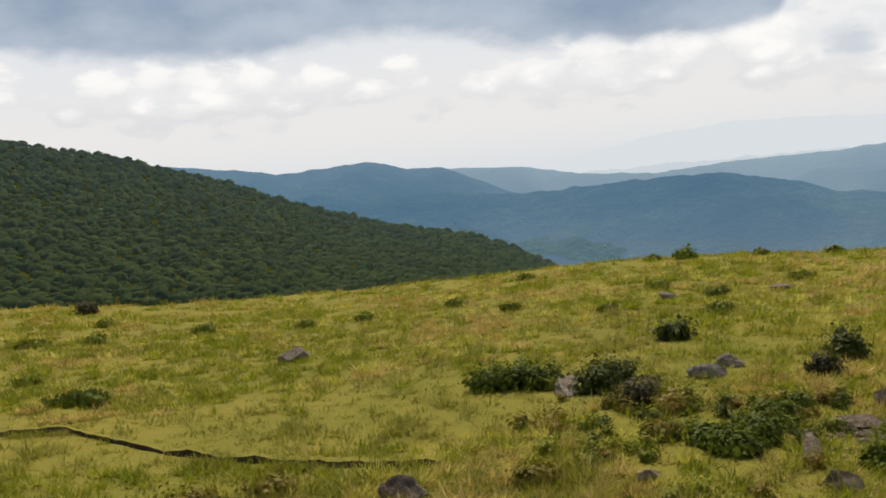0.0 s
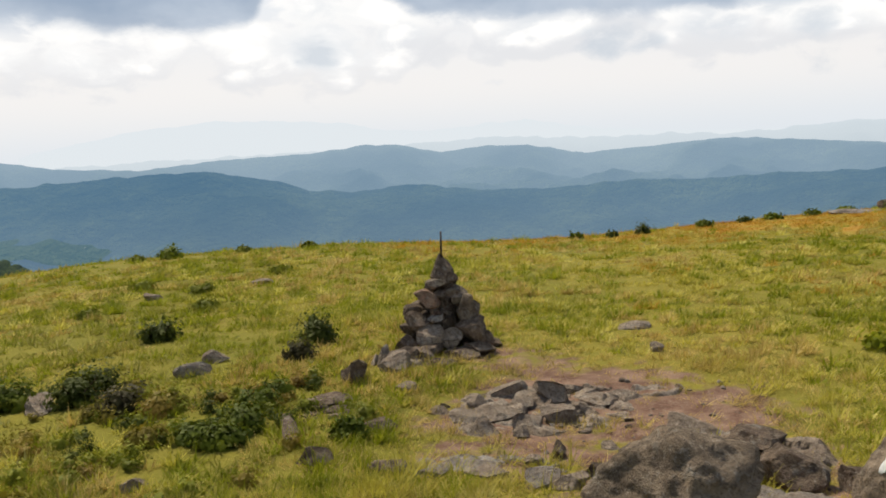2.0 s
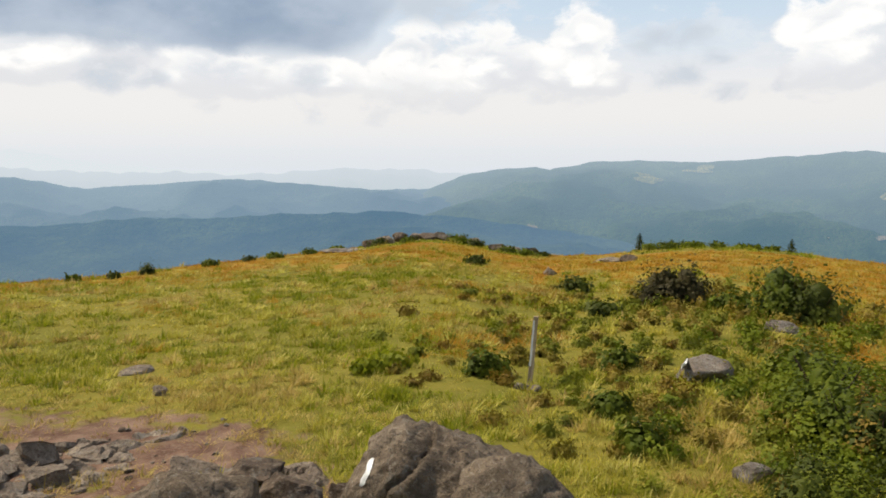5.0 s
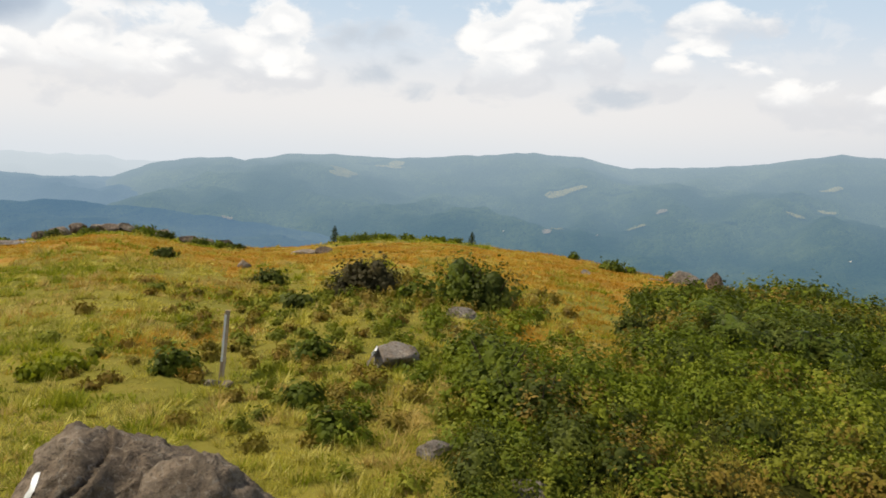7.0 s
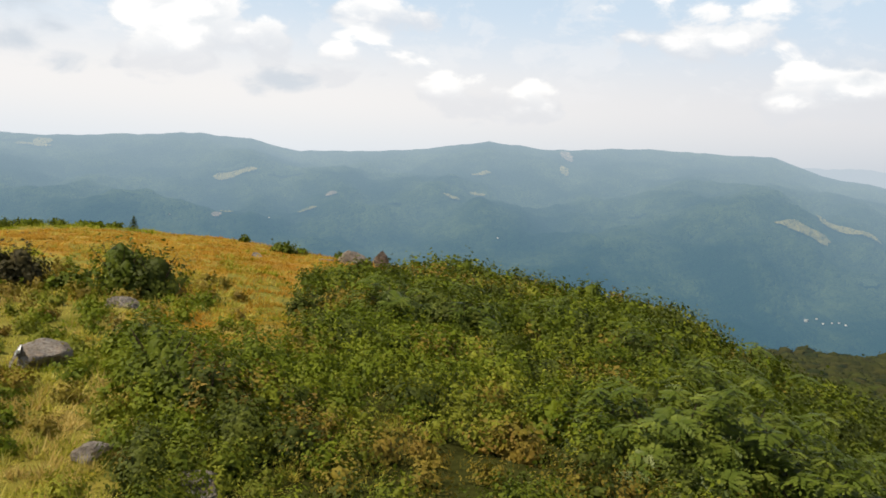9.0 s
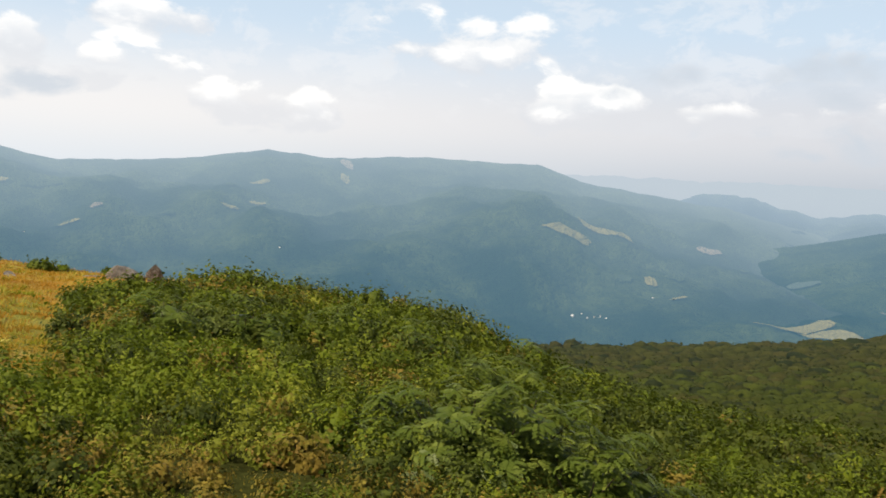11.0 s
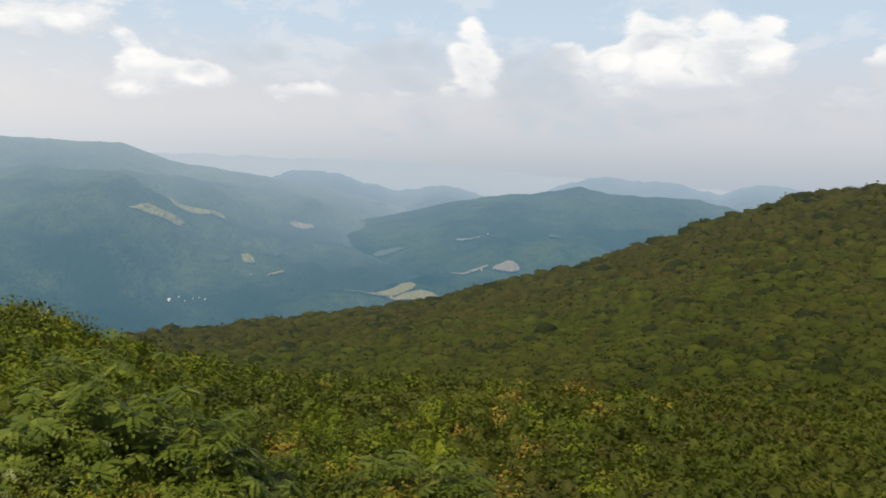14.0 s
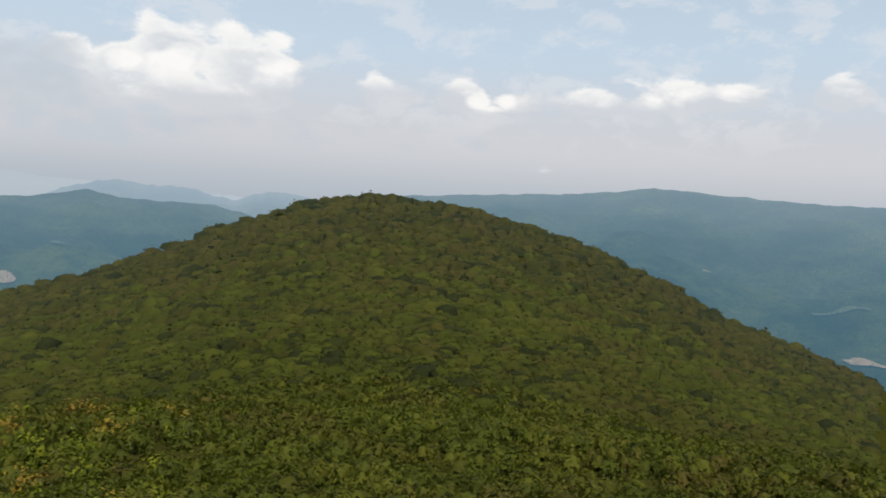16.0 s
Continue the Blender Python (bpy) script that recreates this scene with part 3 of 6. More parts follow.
MAT_DARK_SHRUB = material("dark_shrub_leaves", foliage, dark=(0.036, 0.047, 0.007), mid=(0.066, 0.080, 0.010), light=(0.11, 0.125, 0.018))
MAT_BRIGHT = material("bright_shrub_leaves", foliage, dark=(0.079, 0.107, 0.006), mid=(0.130, 0.160, 0.008), light=(0.195, 0.213, 0.016))
MAT_HEATH = material("heath_leaves", foliage, dark=(0.13, 0.105, 0.014), mid=(0.20, 0.155, 0.020), light=(0.28, 0.215, 0.032), patch=0.6, tint=(0.24, 0.125, 0.026))
MAT_ASH = material("ash_leaves", foliage, dark=(0.056, 0.080, 0.010), mid=(0.100, 0.128, 0.017), light=(0.170, 0.196, 0.034), gloss=0.25, crown=2.6, thinness=0.2)
MAT_BROWN_SHRUB = material("brown_shrub_leaves", foliage, dark=(0.03, 0.026, 0.010), mid=(0.06, 0.05, 0.018), light=(0.11, 0.085, 0.03))
# hill leaf colours are lowered to stand in for cloud shade on the hill
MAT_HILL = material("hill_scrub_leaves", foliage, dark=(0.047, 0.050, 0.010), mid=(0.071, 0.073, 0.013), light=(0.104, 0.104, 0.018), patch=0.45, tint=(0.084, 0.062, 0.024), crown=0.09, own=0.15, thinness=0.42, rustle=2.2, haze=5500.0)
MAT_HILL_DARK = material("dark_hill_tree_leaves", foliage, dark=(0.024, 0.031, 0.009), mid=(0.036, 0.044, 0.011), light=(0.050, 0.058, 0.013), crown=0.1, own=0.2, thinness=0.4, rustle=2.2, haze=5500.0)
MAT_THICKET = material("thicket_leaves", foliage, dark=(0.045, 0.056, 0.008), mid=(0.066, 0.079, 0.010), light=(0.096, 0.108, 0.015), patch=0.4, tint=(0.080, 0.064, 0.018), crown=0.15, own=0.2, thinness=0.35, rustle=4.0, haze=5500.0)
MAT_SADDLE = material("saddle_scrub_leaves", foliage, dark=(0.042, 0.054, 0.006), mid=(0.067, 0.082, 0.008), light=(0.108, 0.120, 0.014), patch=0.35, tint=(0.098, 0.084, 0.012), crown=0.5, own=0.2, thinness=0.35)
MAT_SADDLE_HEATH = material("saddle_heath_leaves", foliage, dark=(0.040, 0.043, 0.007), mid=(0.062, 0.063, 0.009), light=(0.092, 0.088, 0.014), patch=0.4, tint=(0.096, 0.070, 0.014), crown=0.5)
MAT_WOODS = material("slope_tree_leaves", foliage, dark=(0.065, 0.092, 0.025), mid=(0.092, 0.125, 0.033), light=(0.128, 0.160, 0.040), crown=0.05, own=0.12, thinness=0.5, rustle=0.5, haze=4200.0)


# ---- where things grow ----
BARE = ((44.0, 8.9, 1.3), (38.5, 8.0, 0.95), (50.5, 8.1, 1.1), (56.0, 7.0, 0.6), (39.0, 10.4, 0.5), (47.0, 6.6, 0.8), (61.0, 6.2, 0.4), (53.5, 8.9, 0.6), (41.0, 6.9, 0.6), (35.5, 7.2, 0.4), (44.5, 6.4, 0.5), (37.0, 10.8, 0.35), (42.0, 10.5, 0.4), (31.5, 6.8, 0.3), (38.2, 11.2, 0.45), (40.6, 9.9, 0.55), (35.4, 8.5, 0.35), (41.5, 7.3, 0.6), (47.0, 9.6, 0.7), (52.0, 8.8, 0.5))


def bareness(x, y):
    """Above 0 on trodden soil round the rocks."""
    best = np.full(np.shape(x), -9.0)
    for h, d, r in BARE:
        bx, by = polar(h, d)
        best = np.maximum(best, r - np.hypot(x - bx, y - by))
    return best


def soil_in_turf():
    """Mixes bare soil into the turf along the same patches, with a frayed edge."""
    t = MAT_TURF.node_tree
    out = [q for q in t.nodes if q.type == "OUTPUT_MATERIAL"][0]
    old = out.inputs[0].links[0].from_socket
    n = Nodes(t, keep=True)
    co = n.add("ShaderNodeTexCoord").outputs["Object"]
    flat = n.add("ShaderNodeVectorMath", {0: co, 1: (1, 1, 0)}, operation="MULTIPLY").outputs[0]
    best = None
    for h, d, r in BARE:
        bx, by = polar(h, d)
        away = n.add("ShaderNodeVectorMath", {0: flat, 1: (bx, by, 0)}, operation="DISTANCE").outputs["Value"]
        v = n.math("SUBTRACT", r, away)
        best = v if best is None else n.math("MAXIMUM", best, v)
    best = n.math("ADD", best, n.math("MULTIPLY", n.math("SUBTRACT", n.noise(co, 2.2, 5.0, 0.65), 0.5), 2.6))
    fac = n.step(best, -0.1, 0.35)
    n.put(out.inputs[0], n.add("ShaderNodeMixShader", {0: fac, 1: old, 2: dirt(n, co)}))


soil_in_turf()


def heading_of(x, y):
    return (np.degrees(np.arctan2(x, y)) + 50) % 360 - 50


def scrubbiness(a, r):
    """0 on open meadow to 1 in closed scrub, by heading and distance."""
    wob = 5 * np.sin(a * 0.33 + r * 0.21) + 3 * np.sin(r * 0.9 + a * 0.11)
    s = np.clip((a + wob * 0.5 - np.interp(r, (4, 8, 11, 14, 18, 24, 30, 40, 60), (86, 90, 95, 98, 101, 103, 105.5, 111, 113))) / 6, 0, 1)
    patch = np.exp(-(((a - 17) / 11) ** 2) - ((r - 9.1 + 0.04 * a) / 1.9) ** 2)
    return np.maximum(s, np.clip(patch * 2.0 - 0.35, 0, 0.8))


def russet_from(a, r):
    """Distance from which the russet grass stands, by heading."""
    return np.interp(a, (30, 42, 52, 60, 70, 86, 90, 94, 104, 112), (31, 33, 36, 35, 31, 28, 25, 15, 14, 22)) + 2.5 * np.sin(a * 0.9) + 1.5 * np.sin(a * 2.3 + 1)


def green_top(a, r):
    """True on the green tops of the two knolls that stand out of the russet grass."""
    return ((a > 62.5) & (a < 75.5) & (r > 47 + 0.5 * np.abs(a - 69))) | ((a > 81.5) & (a < 93) & (r > 53))


def assign_floor():
    """Gives the ground its own floor under scrub and woods."""
    me = bpy.data.objects["ground"].data
    for m in (MAT_LITTER, MAT_WOODS_FLOOR, MAT_RUSSET_TURF):
        me.materials.append(m)
    c = np.zeros(len(me.polygons) * 3)
    me.polygons.foreach_get("center", c)
    c = c.reshape(-1, 3)
    r, a = np.hypot(c[:, 0], c[:, 1]), heading_of(c[:, 0], c[:, 1])
    idx = np.zeros(len(c), np.int32)
    idx[(a > 40) & (a < 110) & (r > russet_from(a, r) + 10 * (a > 88)) & (r < 75) & ~green_top(a, r)] = 3
    idx[(scrubbiness(a, r) > RNG.uniform(0.25, 1.0, len(a))) & (a > 60) & (a < 224 + 5 * np.sin(r * 0.4)) & (r > 4.3 + 0.4 * np.sin(a * 0.11) + 0.25 * np.sin(a * 0.43))] = 1
    idx[r > 70] = 2
    me.polygons.foreach_set("material_index", idx)


def russet_turf(n, co):
    a = n.noise(co, 0.3, 4.0, 0.6)
    b = n.noise(co, 6.0, 5.0, 0.7)
    c = n.mix(n.step(a, 0.35, 0.65), (0.33, 0.18, 0.03), (0.28, 0.24, 0.04))
    c = n.mix(n.step(b, 0.4, 0.75, 0.0, 0.6), c, (0.20, 0.11, 0.02))
    return principled(n, c, 0.95, b, 0.8, 0.08)


MAT_RUSSET_TURF = material("russet_turf", russet_turf)
assign_floor()


# ---- plants ----
def unit(v):
    return v / np.maximum(np.linalg.norm(v, axis=1, keepdims=True), 1e-6)


def leaf_quads(p, size, up=0.6, long=1.0, out=None, spread=1.0):
    """Folded pointed leaves at p (n, 3). out: direction in which each leaf faces."""
    n = len(p)
    size = np.broadcast_to(np.asarray(size, float), (n,))[:, None]
    nor = RNG.normal(size=(n, 3)) * spread
    nor[:, 2] += up
    if out is not None:
        nor = nor + out * 1.2
    nor = unit(nor)
    tan = unit(np.cross(nor, RNG.normal(size=(n, 3))))
    side = np.cross(nor, tan)
    w = 0.36 * size
    base, tip = p - tan * size * 0.5 * long, p + tan * size * 0.5 * long - nor * size * 0.12
    v = np.stack([base, p + side * w + nor * size * 0.1, tip, p - side * w + nor * size * 0.1], 1).reshape(-1, 3)
    return v, np.arange(4 * n).reshape(n, 4)


def lump_quads(c, size, sides=7, polar_angles=(2, 34, 62, 90, 125)):
    """Uneven leafy masses at c (m, 3) with half axes size (m, 3)."""
    m, k = len(c), len(polar_angles)
    th = np.radians(np.asarray(polar_angles, float))[None, :, None] + np.zeros((m, 1, sides))
    ph = (np.arange(sides) * 2 * math.pi / sides)[None, None, :] + RNG.uniform(0, 6, (m, 1, 1)) + 0.4 * np.arange(k)[None, :, None]
    grow = 1 + RNG.uniform(-0.13, 0.13, (m, k, sides))
    grow[:, 0, :] = grow[:, 0, :1]
    d = np.stack([np.sin(th) * np.cos(ph), np.sin(th) * np.sin(ph), np.cos(th)], -1) * grow[..., None]
    v = (c[:, None, None, :] + d * size[:, None, None, :]).reshape(-1, 3)
    i, j = np.meshgrid(np.arange(k - 1), np.arange(sides), indexing="ij")
    q = np.stack([i * sides + j, (i + 1) * sides + j, (i + 1) * sides + (j + 1) % sides, i * sides + (j + 1) % sides], -1).reshape(-1, 4)
    return v, (q[None] + (np.arange(m) * k * sides)[:, None, None]).reshape(-1, 4)


def together(*pieces):
    """One vertex and face array out of several."""
    out_v, out_f, o = [], [], 0
    for v, f in pieces:
        out_v.append(v), out_f.append(f + o)
        o += len(v)
    return np.concatenate(out_v), np.concatenate(out_f)


def bushes(x, y, width, height, shoots, leaves, leaf, broad=0.34, core=0.28, z=None, bare=0.28):
    """Leafy bushes: shoots fanning out of each root, set with folded pointed leaves, round a dense inner mass."""
    m = len(x)
    width, height, leaf = (np.broadcast_to(np.asarray(q, float), (m,)) for q in (width, height, leaf))
    z = ground(x, y) if z is None else np.broadcast_to(z, (m,))
    root = np.stack([x, y, z], 1)
    many = np.maximum(3, np.broadcast_to(shoots, (m,)).astype(int))
    k = np.repeat(np.arange(m), many)
    n = len(k)
    seed = RNG.uniform(0, 6.28, m)[k]
    az, th = RNG.uniform(0, 2 * math.pi, n), np.arccos(1 - RNG.random(n) * 0.88)
    lobed = 1 + 0.24 * np.sin(az * 3 + seed) * np.sin(th) + 0.16 * np.sin(az * 5 - 2 * seed) * np.sin(th * 2)
    long = lobed * RNG.uniform(0.70, 0.98, n) / np.sqrt((np.sin(th) / width[k]) ** 2 + (np.cos(th) / height[k]) ** 2)
    d = np.stack([np.sin(th) * np.cos(az), np.sin(th) * np.sin(az), np.cos(th)], 1)
    s = np.clip(np.linspace(bare, 1.0, leaves)[None, :] + RNG.uniform(-0.06, 0.06, (n, leaves)), 0.1, 1.05)
    p = root[k][:, None, :] + d[:, None, :] * (long[:, None] * s)[..., None]
    p[..., 2] += 0.2 * (long * np.sin(th))[:, None] * s * s
    size = (leaf[k][:, None] * RNG.uniform(0.7, 1.3, (n, leaves)) * (1.2 - 0.4 * s)).reshape(-1, 1)
    p = p.reshape(-1, 3) + RNG.normal(size=(n * leaves, 3)) * size * 0.45
    p[:, 2] = np.maximum(p[:, 2], np.repeat(z[k], leaves) + 0.02)
    dd = np.repeat(d, leaves, 0)
    tan = RNG.normal(size=dd.shape)
    tan = unit(tan - dd * (0.85 * (tan * dd).sum(1, keepdims=True) - 0.25))
    nor = dd * 1.2 + RNG.normal(size=dd.shape) * 0.22
    nor[:, 2] += 0.30
    side = unit(np.cross(nor, tan))
    nor = np.cross(tan, side)
    base, tip = p - tan * size * 0.4, p + tan * size * 0.6 - nor * size * 0.14
    w = side * size * broad
    v = np.stack([base, p + w + nor * size * 0.08, tip, p - w + nor * size * 0.08], 1).reshape(-1, 3)
    out = (v, np.arange(len(v)).reshape(-1, 4))
    if core:
        c = root + np.stack([0 * x, 0 * x, 0.36 * height], 1)
        out = together(out, lump_quads(c, np.stack([width, width, height * 0.9], 1) * core, 5, (4, 52, 100)))
    return out


def stems(name, root, radius, height, count, mat, thick=0.012):
    """Crooked tapering stems from one root, each a part of its own."""
    for i in range(count):
        verts, faces = [], []
        a = 2 * math.pi * (i + RNG.random() * 0.7) / count
        reach = radius * RNG.uniform(0.3, 0.75)
        lean = RNG.normal(size=2) * 0.04 * height
        for j in range(4):
            u = j / 3
            x, y = math.cos(a) * reach * u ** 1.4 + lean[0] * math.sin(4 * u), math.sin(a) * reach * u ** 1.4 + lean[1] * math.sin(5 * u)
            z, t = height * 0.72 * u - 0.05, thick * (1 - 0.75 * u)
            for q in range(4):
                b = q * math.pi / 2
                verts.append((x + t * math.cos(b), y + t * math.sin(b), z))
            if j:
                o = len(verts) - 8
                for q in range(4):
                    faces.append((o + q, o + (q + 1) % 4, o + 4 + (q + 1) % 4, o + 4 + q))
        part(name, fast_mesh(name, np.array(verts), np.array(faces), mat), root)


def shrub(place, radius, height, leaf, n, mat, label, group="shrubs on the meadow", category="shrub", name="shrub"):
    ob = thing(name, place, label, category, group, RNG.uniform(0, 6))
    count = max(30, int(n * 0.024))
    px, py = RNG.normal(size=(2, 3)) * radius * 0.22
    px, py = np.append(px, 0.0), np.append(py, 0.0)
    if place.length > 15:
        count, leaf = int(count * 1.5), leaf * 0.76
    v, f = bushes(px, py, radius * np.array((0.72, 0.66, 0.7, 0.95)), height * np.array((0.8, 0.9, 0.7, 1.05)), np.array((0.5, 0.5, 0.5, 1.0)) * count * 0.8, 12, leaf * 1.5, 0.38, 0.34, -0.02)
    part("crown", fast_mesh("crown", v, f, mat), ob)
    stems("stem", ob, radius, height, 5, MAT_TWIG, 0.012 + 0.008 * height)
    return ob


def spruce(place, height, label, wide=0.46):
    """A small spire-shaped conifer with whorls of drooping branches."""
    ob = thing("conifer", place, label, "tree", "small conifers along the brow", RNG.uniform(0, 6))
    bm = bmesh.new()
    bmesh.ops.create_cone(bm, cap_ends=True, segments=7, radius1=height * 0.035, radius2=height * 0.006, depth=height, matrix=Matrix.Translation((0, 0, height / 2 - 0.05)))
    part("trunk", bm_data("trunk", bm, MAT_TWIG), ob)
    n = 900
    u = RNG.random(n) ** 0.8
    a = RNG.uniform(0, 2 * math.pi, n)
    whorl = np.round(u * 9) / 9
    rad = height * wide * (1.03 - whorl) ** 0.7 * RNG.uniform(0.25, 1.0, n) * (0.8 + 0.3 * np.sin(a * 3 + whorl * 9))
    p = np.stack([rad * np.cos(a), rad * np.sin(a), height * (0.06 + 0.92 * whorl) - rad * 0.25], 1)
    v, f = leaf_quads(p, height * 0.075, 0.8, 1.3)
    part("foliage", fast_mesh("foliage", v, f, MAT_DARK_SHRUB), ob)
    return ob


def blades(x, y, count, height, width, lean=0.5, wind=0.18):
    """Tussocks of grass: triangular blades fanning out of each mound, tallest in its middle."""
    n = len(x) * count
    reach = np.repeat(0.035 + 0.0078 * np.hypot(x, y), count)
    a0, q = RNG.uniform(0, 2 * math.pi, n), np.sqrt(RNG.random(n))
    bx = np.repeat(x, count) + np.cos(a0) * q * reach
    by = np.repeat(y, count) + np.sin(a0) * q * reach
    bz = ground(bx, by) - 0.01
    h = np.repeat(height * RNG.uniform(0.6, 1.3, len(x)), count) * RNG.uniform(0.7, 1.15, n) * (1.45 - 1.05 * q)
    w = np.repeat(width, count) * RNG.uniform(0.6, 1.3, n)
    a = a0 + RNG.normal(size=n) * 0.9
    tilt = np.abs(RNG.normal(size=n)) * lean + 0.15 + 0.5 * q
    dx, dy = np.cos(a) * tilt + wind * 0.7, np.sin(a) * tilt - wind * 0.7
    sx, sy = -np.sin(a), np.cos(a)
    base = np.stack([bx, by, bz], 1)
    side = np.stack([sx, sy, np.zeros(n)], 1) * w[:, None]
    tip = base + np.stack([dx * h, dy * h, h / np.sqrt(1 + 0.6 * (dx * dx + dy * dy))], 1)
    v = np.stack([base - side, base + side, tip], 1).reshape(-1, 3)
    return v, np.arange(3 * n).reshape(n, 3)


def scatter(n, a0, a1, r0, r1):
    """Points thinning out evenly with distance."""
    a = np.radians(RNG.uniform(a0, a1, n))
    r = r0 * (r1 / r0) ** RNG.random(n)
    return r * np.sin(a), r * np.cos(a)


def field_of(name, label, category, v, f, mat):
    return tagged(new(name, fast_mesh(name, v, f, mat, category == "woods" or name.startswith("saddle"))), label, category, kind="stuff")


def meadow():
    # yellow-green sward over the whole open meadow
    x, y = scatter(15500, -34, 112, 4.2, 62)
    a, r = heading_of(x, y), np.hypot(x, y)
    keep = (RNG.random(len(x)) > scrubbiness(a, r) * 0.9) & (bareness(x, y) + RNG.normal(size=len(x)) * 0.25 < 0.1) & ~((r > russet_from(a, r) + 10 * (a > 88)) & (RNG.random(len(x)) < 0.6))
    x, y, r = x[keep], y[keep], r[keep]
    lumps = mottle(x, y, 0.42 + 0 * r, 3) * 0.65 + mottle(x, y, 1.5, 4) * 0.35
    v, f = blades(x, y, 25, RNG.uniform(0.065, 0.115, len(x)) * (1 + r / 60) * (0.3 + 2.6 * lumps ** 2), 0.0064 * (r / 7) ** 0.95, 0.65, 0.12)
    field_of("meadow_grass", "knee-high yellow-green summer grass over the summit", "grass", v, f, MAT_GRASS)
    # short grass round the viewpoint itself
    x, y = scatter(1300, 0, 360, 0.5, 4.4)
    v, f = blades(x, y, 22, RNG.uniform(0.04, 0.10, len(x)), np.full(len(x), 0.005), 0.6)
    field_of("summit_grass", "short trodden grass on the very summit", "grass", v, f, MAT_GRASS)
    # separate tussocks standing out of it
    x, y = scatter(8200, -34, 108, 4.4, 48)
    a, r = heading_of(x, y), np.hypot(x, y)
    keep = (RNG.random(len(x)) > scrubbiness(a, r)) & (bareness(x, y) < -0.25) & (mottle(x, y, 2.6, 7) > 0.28) & (r < russet_from(a, r))
    x, y, r = x[keep], y[keep], r[keep]
    green = mottle(x, y, 2.2, 9) + RNG.normal(size=len(x)) * 0.12
    for low, high, name, label, mat in ((-9, 0.36, "straw_tussocks", "dry straw-coloured tussocks in the meadow", MAT_STRAW), (0.36, 0.60, "meadow_tussocks", "yellow-green tussocks of seeding grass", MAT_PALE_GRASS), (0.60, 9, "green_tussocks", "fresh green tussocks of grass", MAT_LUSH)):
        q = (green >= low) & (green < high)
        v, f = blades(x[q], y[q], 40, RNG.uniform(0.08, 0.16, q.sum()) * (1 + r[q] / 60), 0.0072 * (r[q] / 7) ** 0.95, 0.5, 0.12)
        field_of(name, label, "grass", v, f, mat)
    # brighter lush patches
    x, y = scatter(12500, -34, 125, 4.2, 66)
    a, r = heading_of(x, y), np.hypot(x, y)
    lush = 2.6 * mottle(x, y, 2.4, 12) + 1.6 * mottle(x, y, 0.8, 13) - 2.1 + 0.9 * np.exp(-(((a - 22) / 14) ** 2)) - 0.25 * (a > 50) + 2.5 * green_top(a, r) - 3.0 * ((r > 40) & ~green_top(a, r))
    keep = (lush > np.where(a < 32, 0.0, 0.3)) & (bareness(x, y) < -0.1) & (RNG.random(len(x)) > scrubbiness(a, r) * 0.7)
    x, y, r = x[keep], y[keep], r[keep]
    v, f = blades(x, y, 30, RNG.uniform(0.08, 0.16, len(x)) * (1 + r / 70), 0.0060 * (r / 7) ** 0.95, 0.55, 0.12)
    field_of("lush_grass", "bright green lush grass in damp patches", "grass", v, f, MAT_LUSH)
    # dry straw round the trodden soil and in streaks
    x, y = scatter(9000, -34, 104, 4.2, 40)
    a, r = heading_of(x, y), np.hypot(x, y)
    b = bareness(x, y)
    streak = np.sin(x * 0.9 - 0.6 * y + 2 * np.sin(y * 0.2)) + np.sin(x * 0.35 + y * 0.5)
    keep = (((b > -1.3) & (b + RNG.normal(size=len(x)) * 0.55 < 0.5)) | ((streak + 2 * mottle(x, y, 1.1, 21) > 2.5) & (RNG.random(len(x)) > scrubbiness(a, r))))
    x, y, r = x[keep], y[keep], r[keep]
    v, f = blades(x, y, 22, RNG.uniform(0.05, 0.11, len(x)) * (1 + r / 90), 0.0048 * (r / 7) ** 0.95, 0.9)
    field_of("straw_grass", "dry straw-coloured grass round bare soil", "grass", v, f, MAT_STRAW)
    # russet seed grass on the far brow
    x, y = scatter(15000, 30, 114, 12, 66)
    a, r = heading_of(x, y), np.hypot(x, y)
    brow = np.interp(a, BROW[0], BROW[2])
    band = r > russet_from(a, r) + RNG.normal(size=len(x)) * np.where(a > 88, 7.0, 3.0)
    band |= (a > 48) & (a < 78) & (mottle(x, y, 3.2, 25) * 0.6 + mottle(x, y, 0.9, 26) * 0.4 > 0.56) & (RNG.random(len(x)) < 0.8)
    keep = band & (RNG.random(len(x)) > scrubbiness(a, r)) & ~green_top(a, r)
    x, y, r = x[keep], y[keep], r[keep]
    v, f = blades(x, y, 26, RNG.uniform(0.08, 0.18, len(x)), 0.0042 * (r / 7) ** 0.9, 0.5)
    field_of("russet_grass", "russet seeding grass along the summit brow", "grass", v, f, MAT_RUSSET)


meadow()


def rings(a0, a1, r0, r1, spacing):
    """Evenly jittered planting places between two headings and two distances."""
    xs, ys, r = [], [], r0
    while r < r1:
        d = spacing(r)
        n = max(1, int(radians(a1 - a0) * r / d))
        a = np.radians(a0 + (np.arange(n) + RNG.uniform(-0.45, 0.45, n) + 0.5) * (a1 - a0) / n)
        q = r + RNG.uniform(-0.5, 0.5, n) * d
        xs.append(q * np.sin(a)), ys.append(q * np.cos(a))
        r += d * 0.9
    return np.concatenate(xs), np.concatenate(ys)


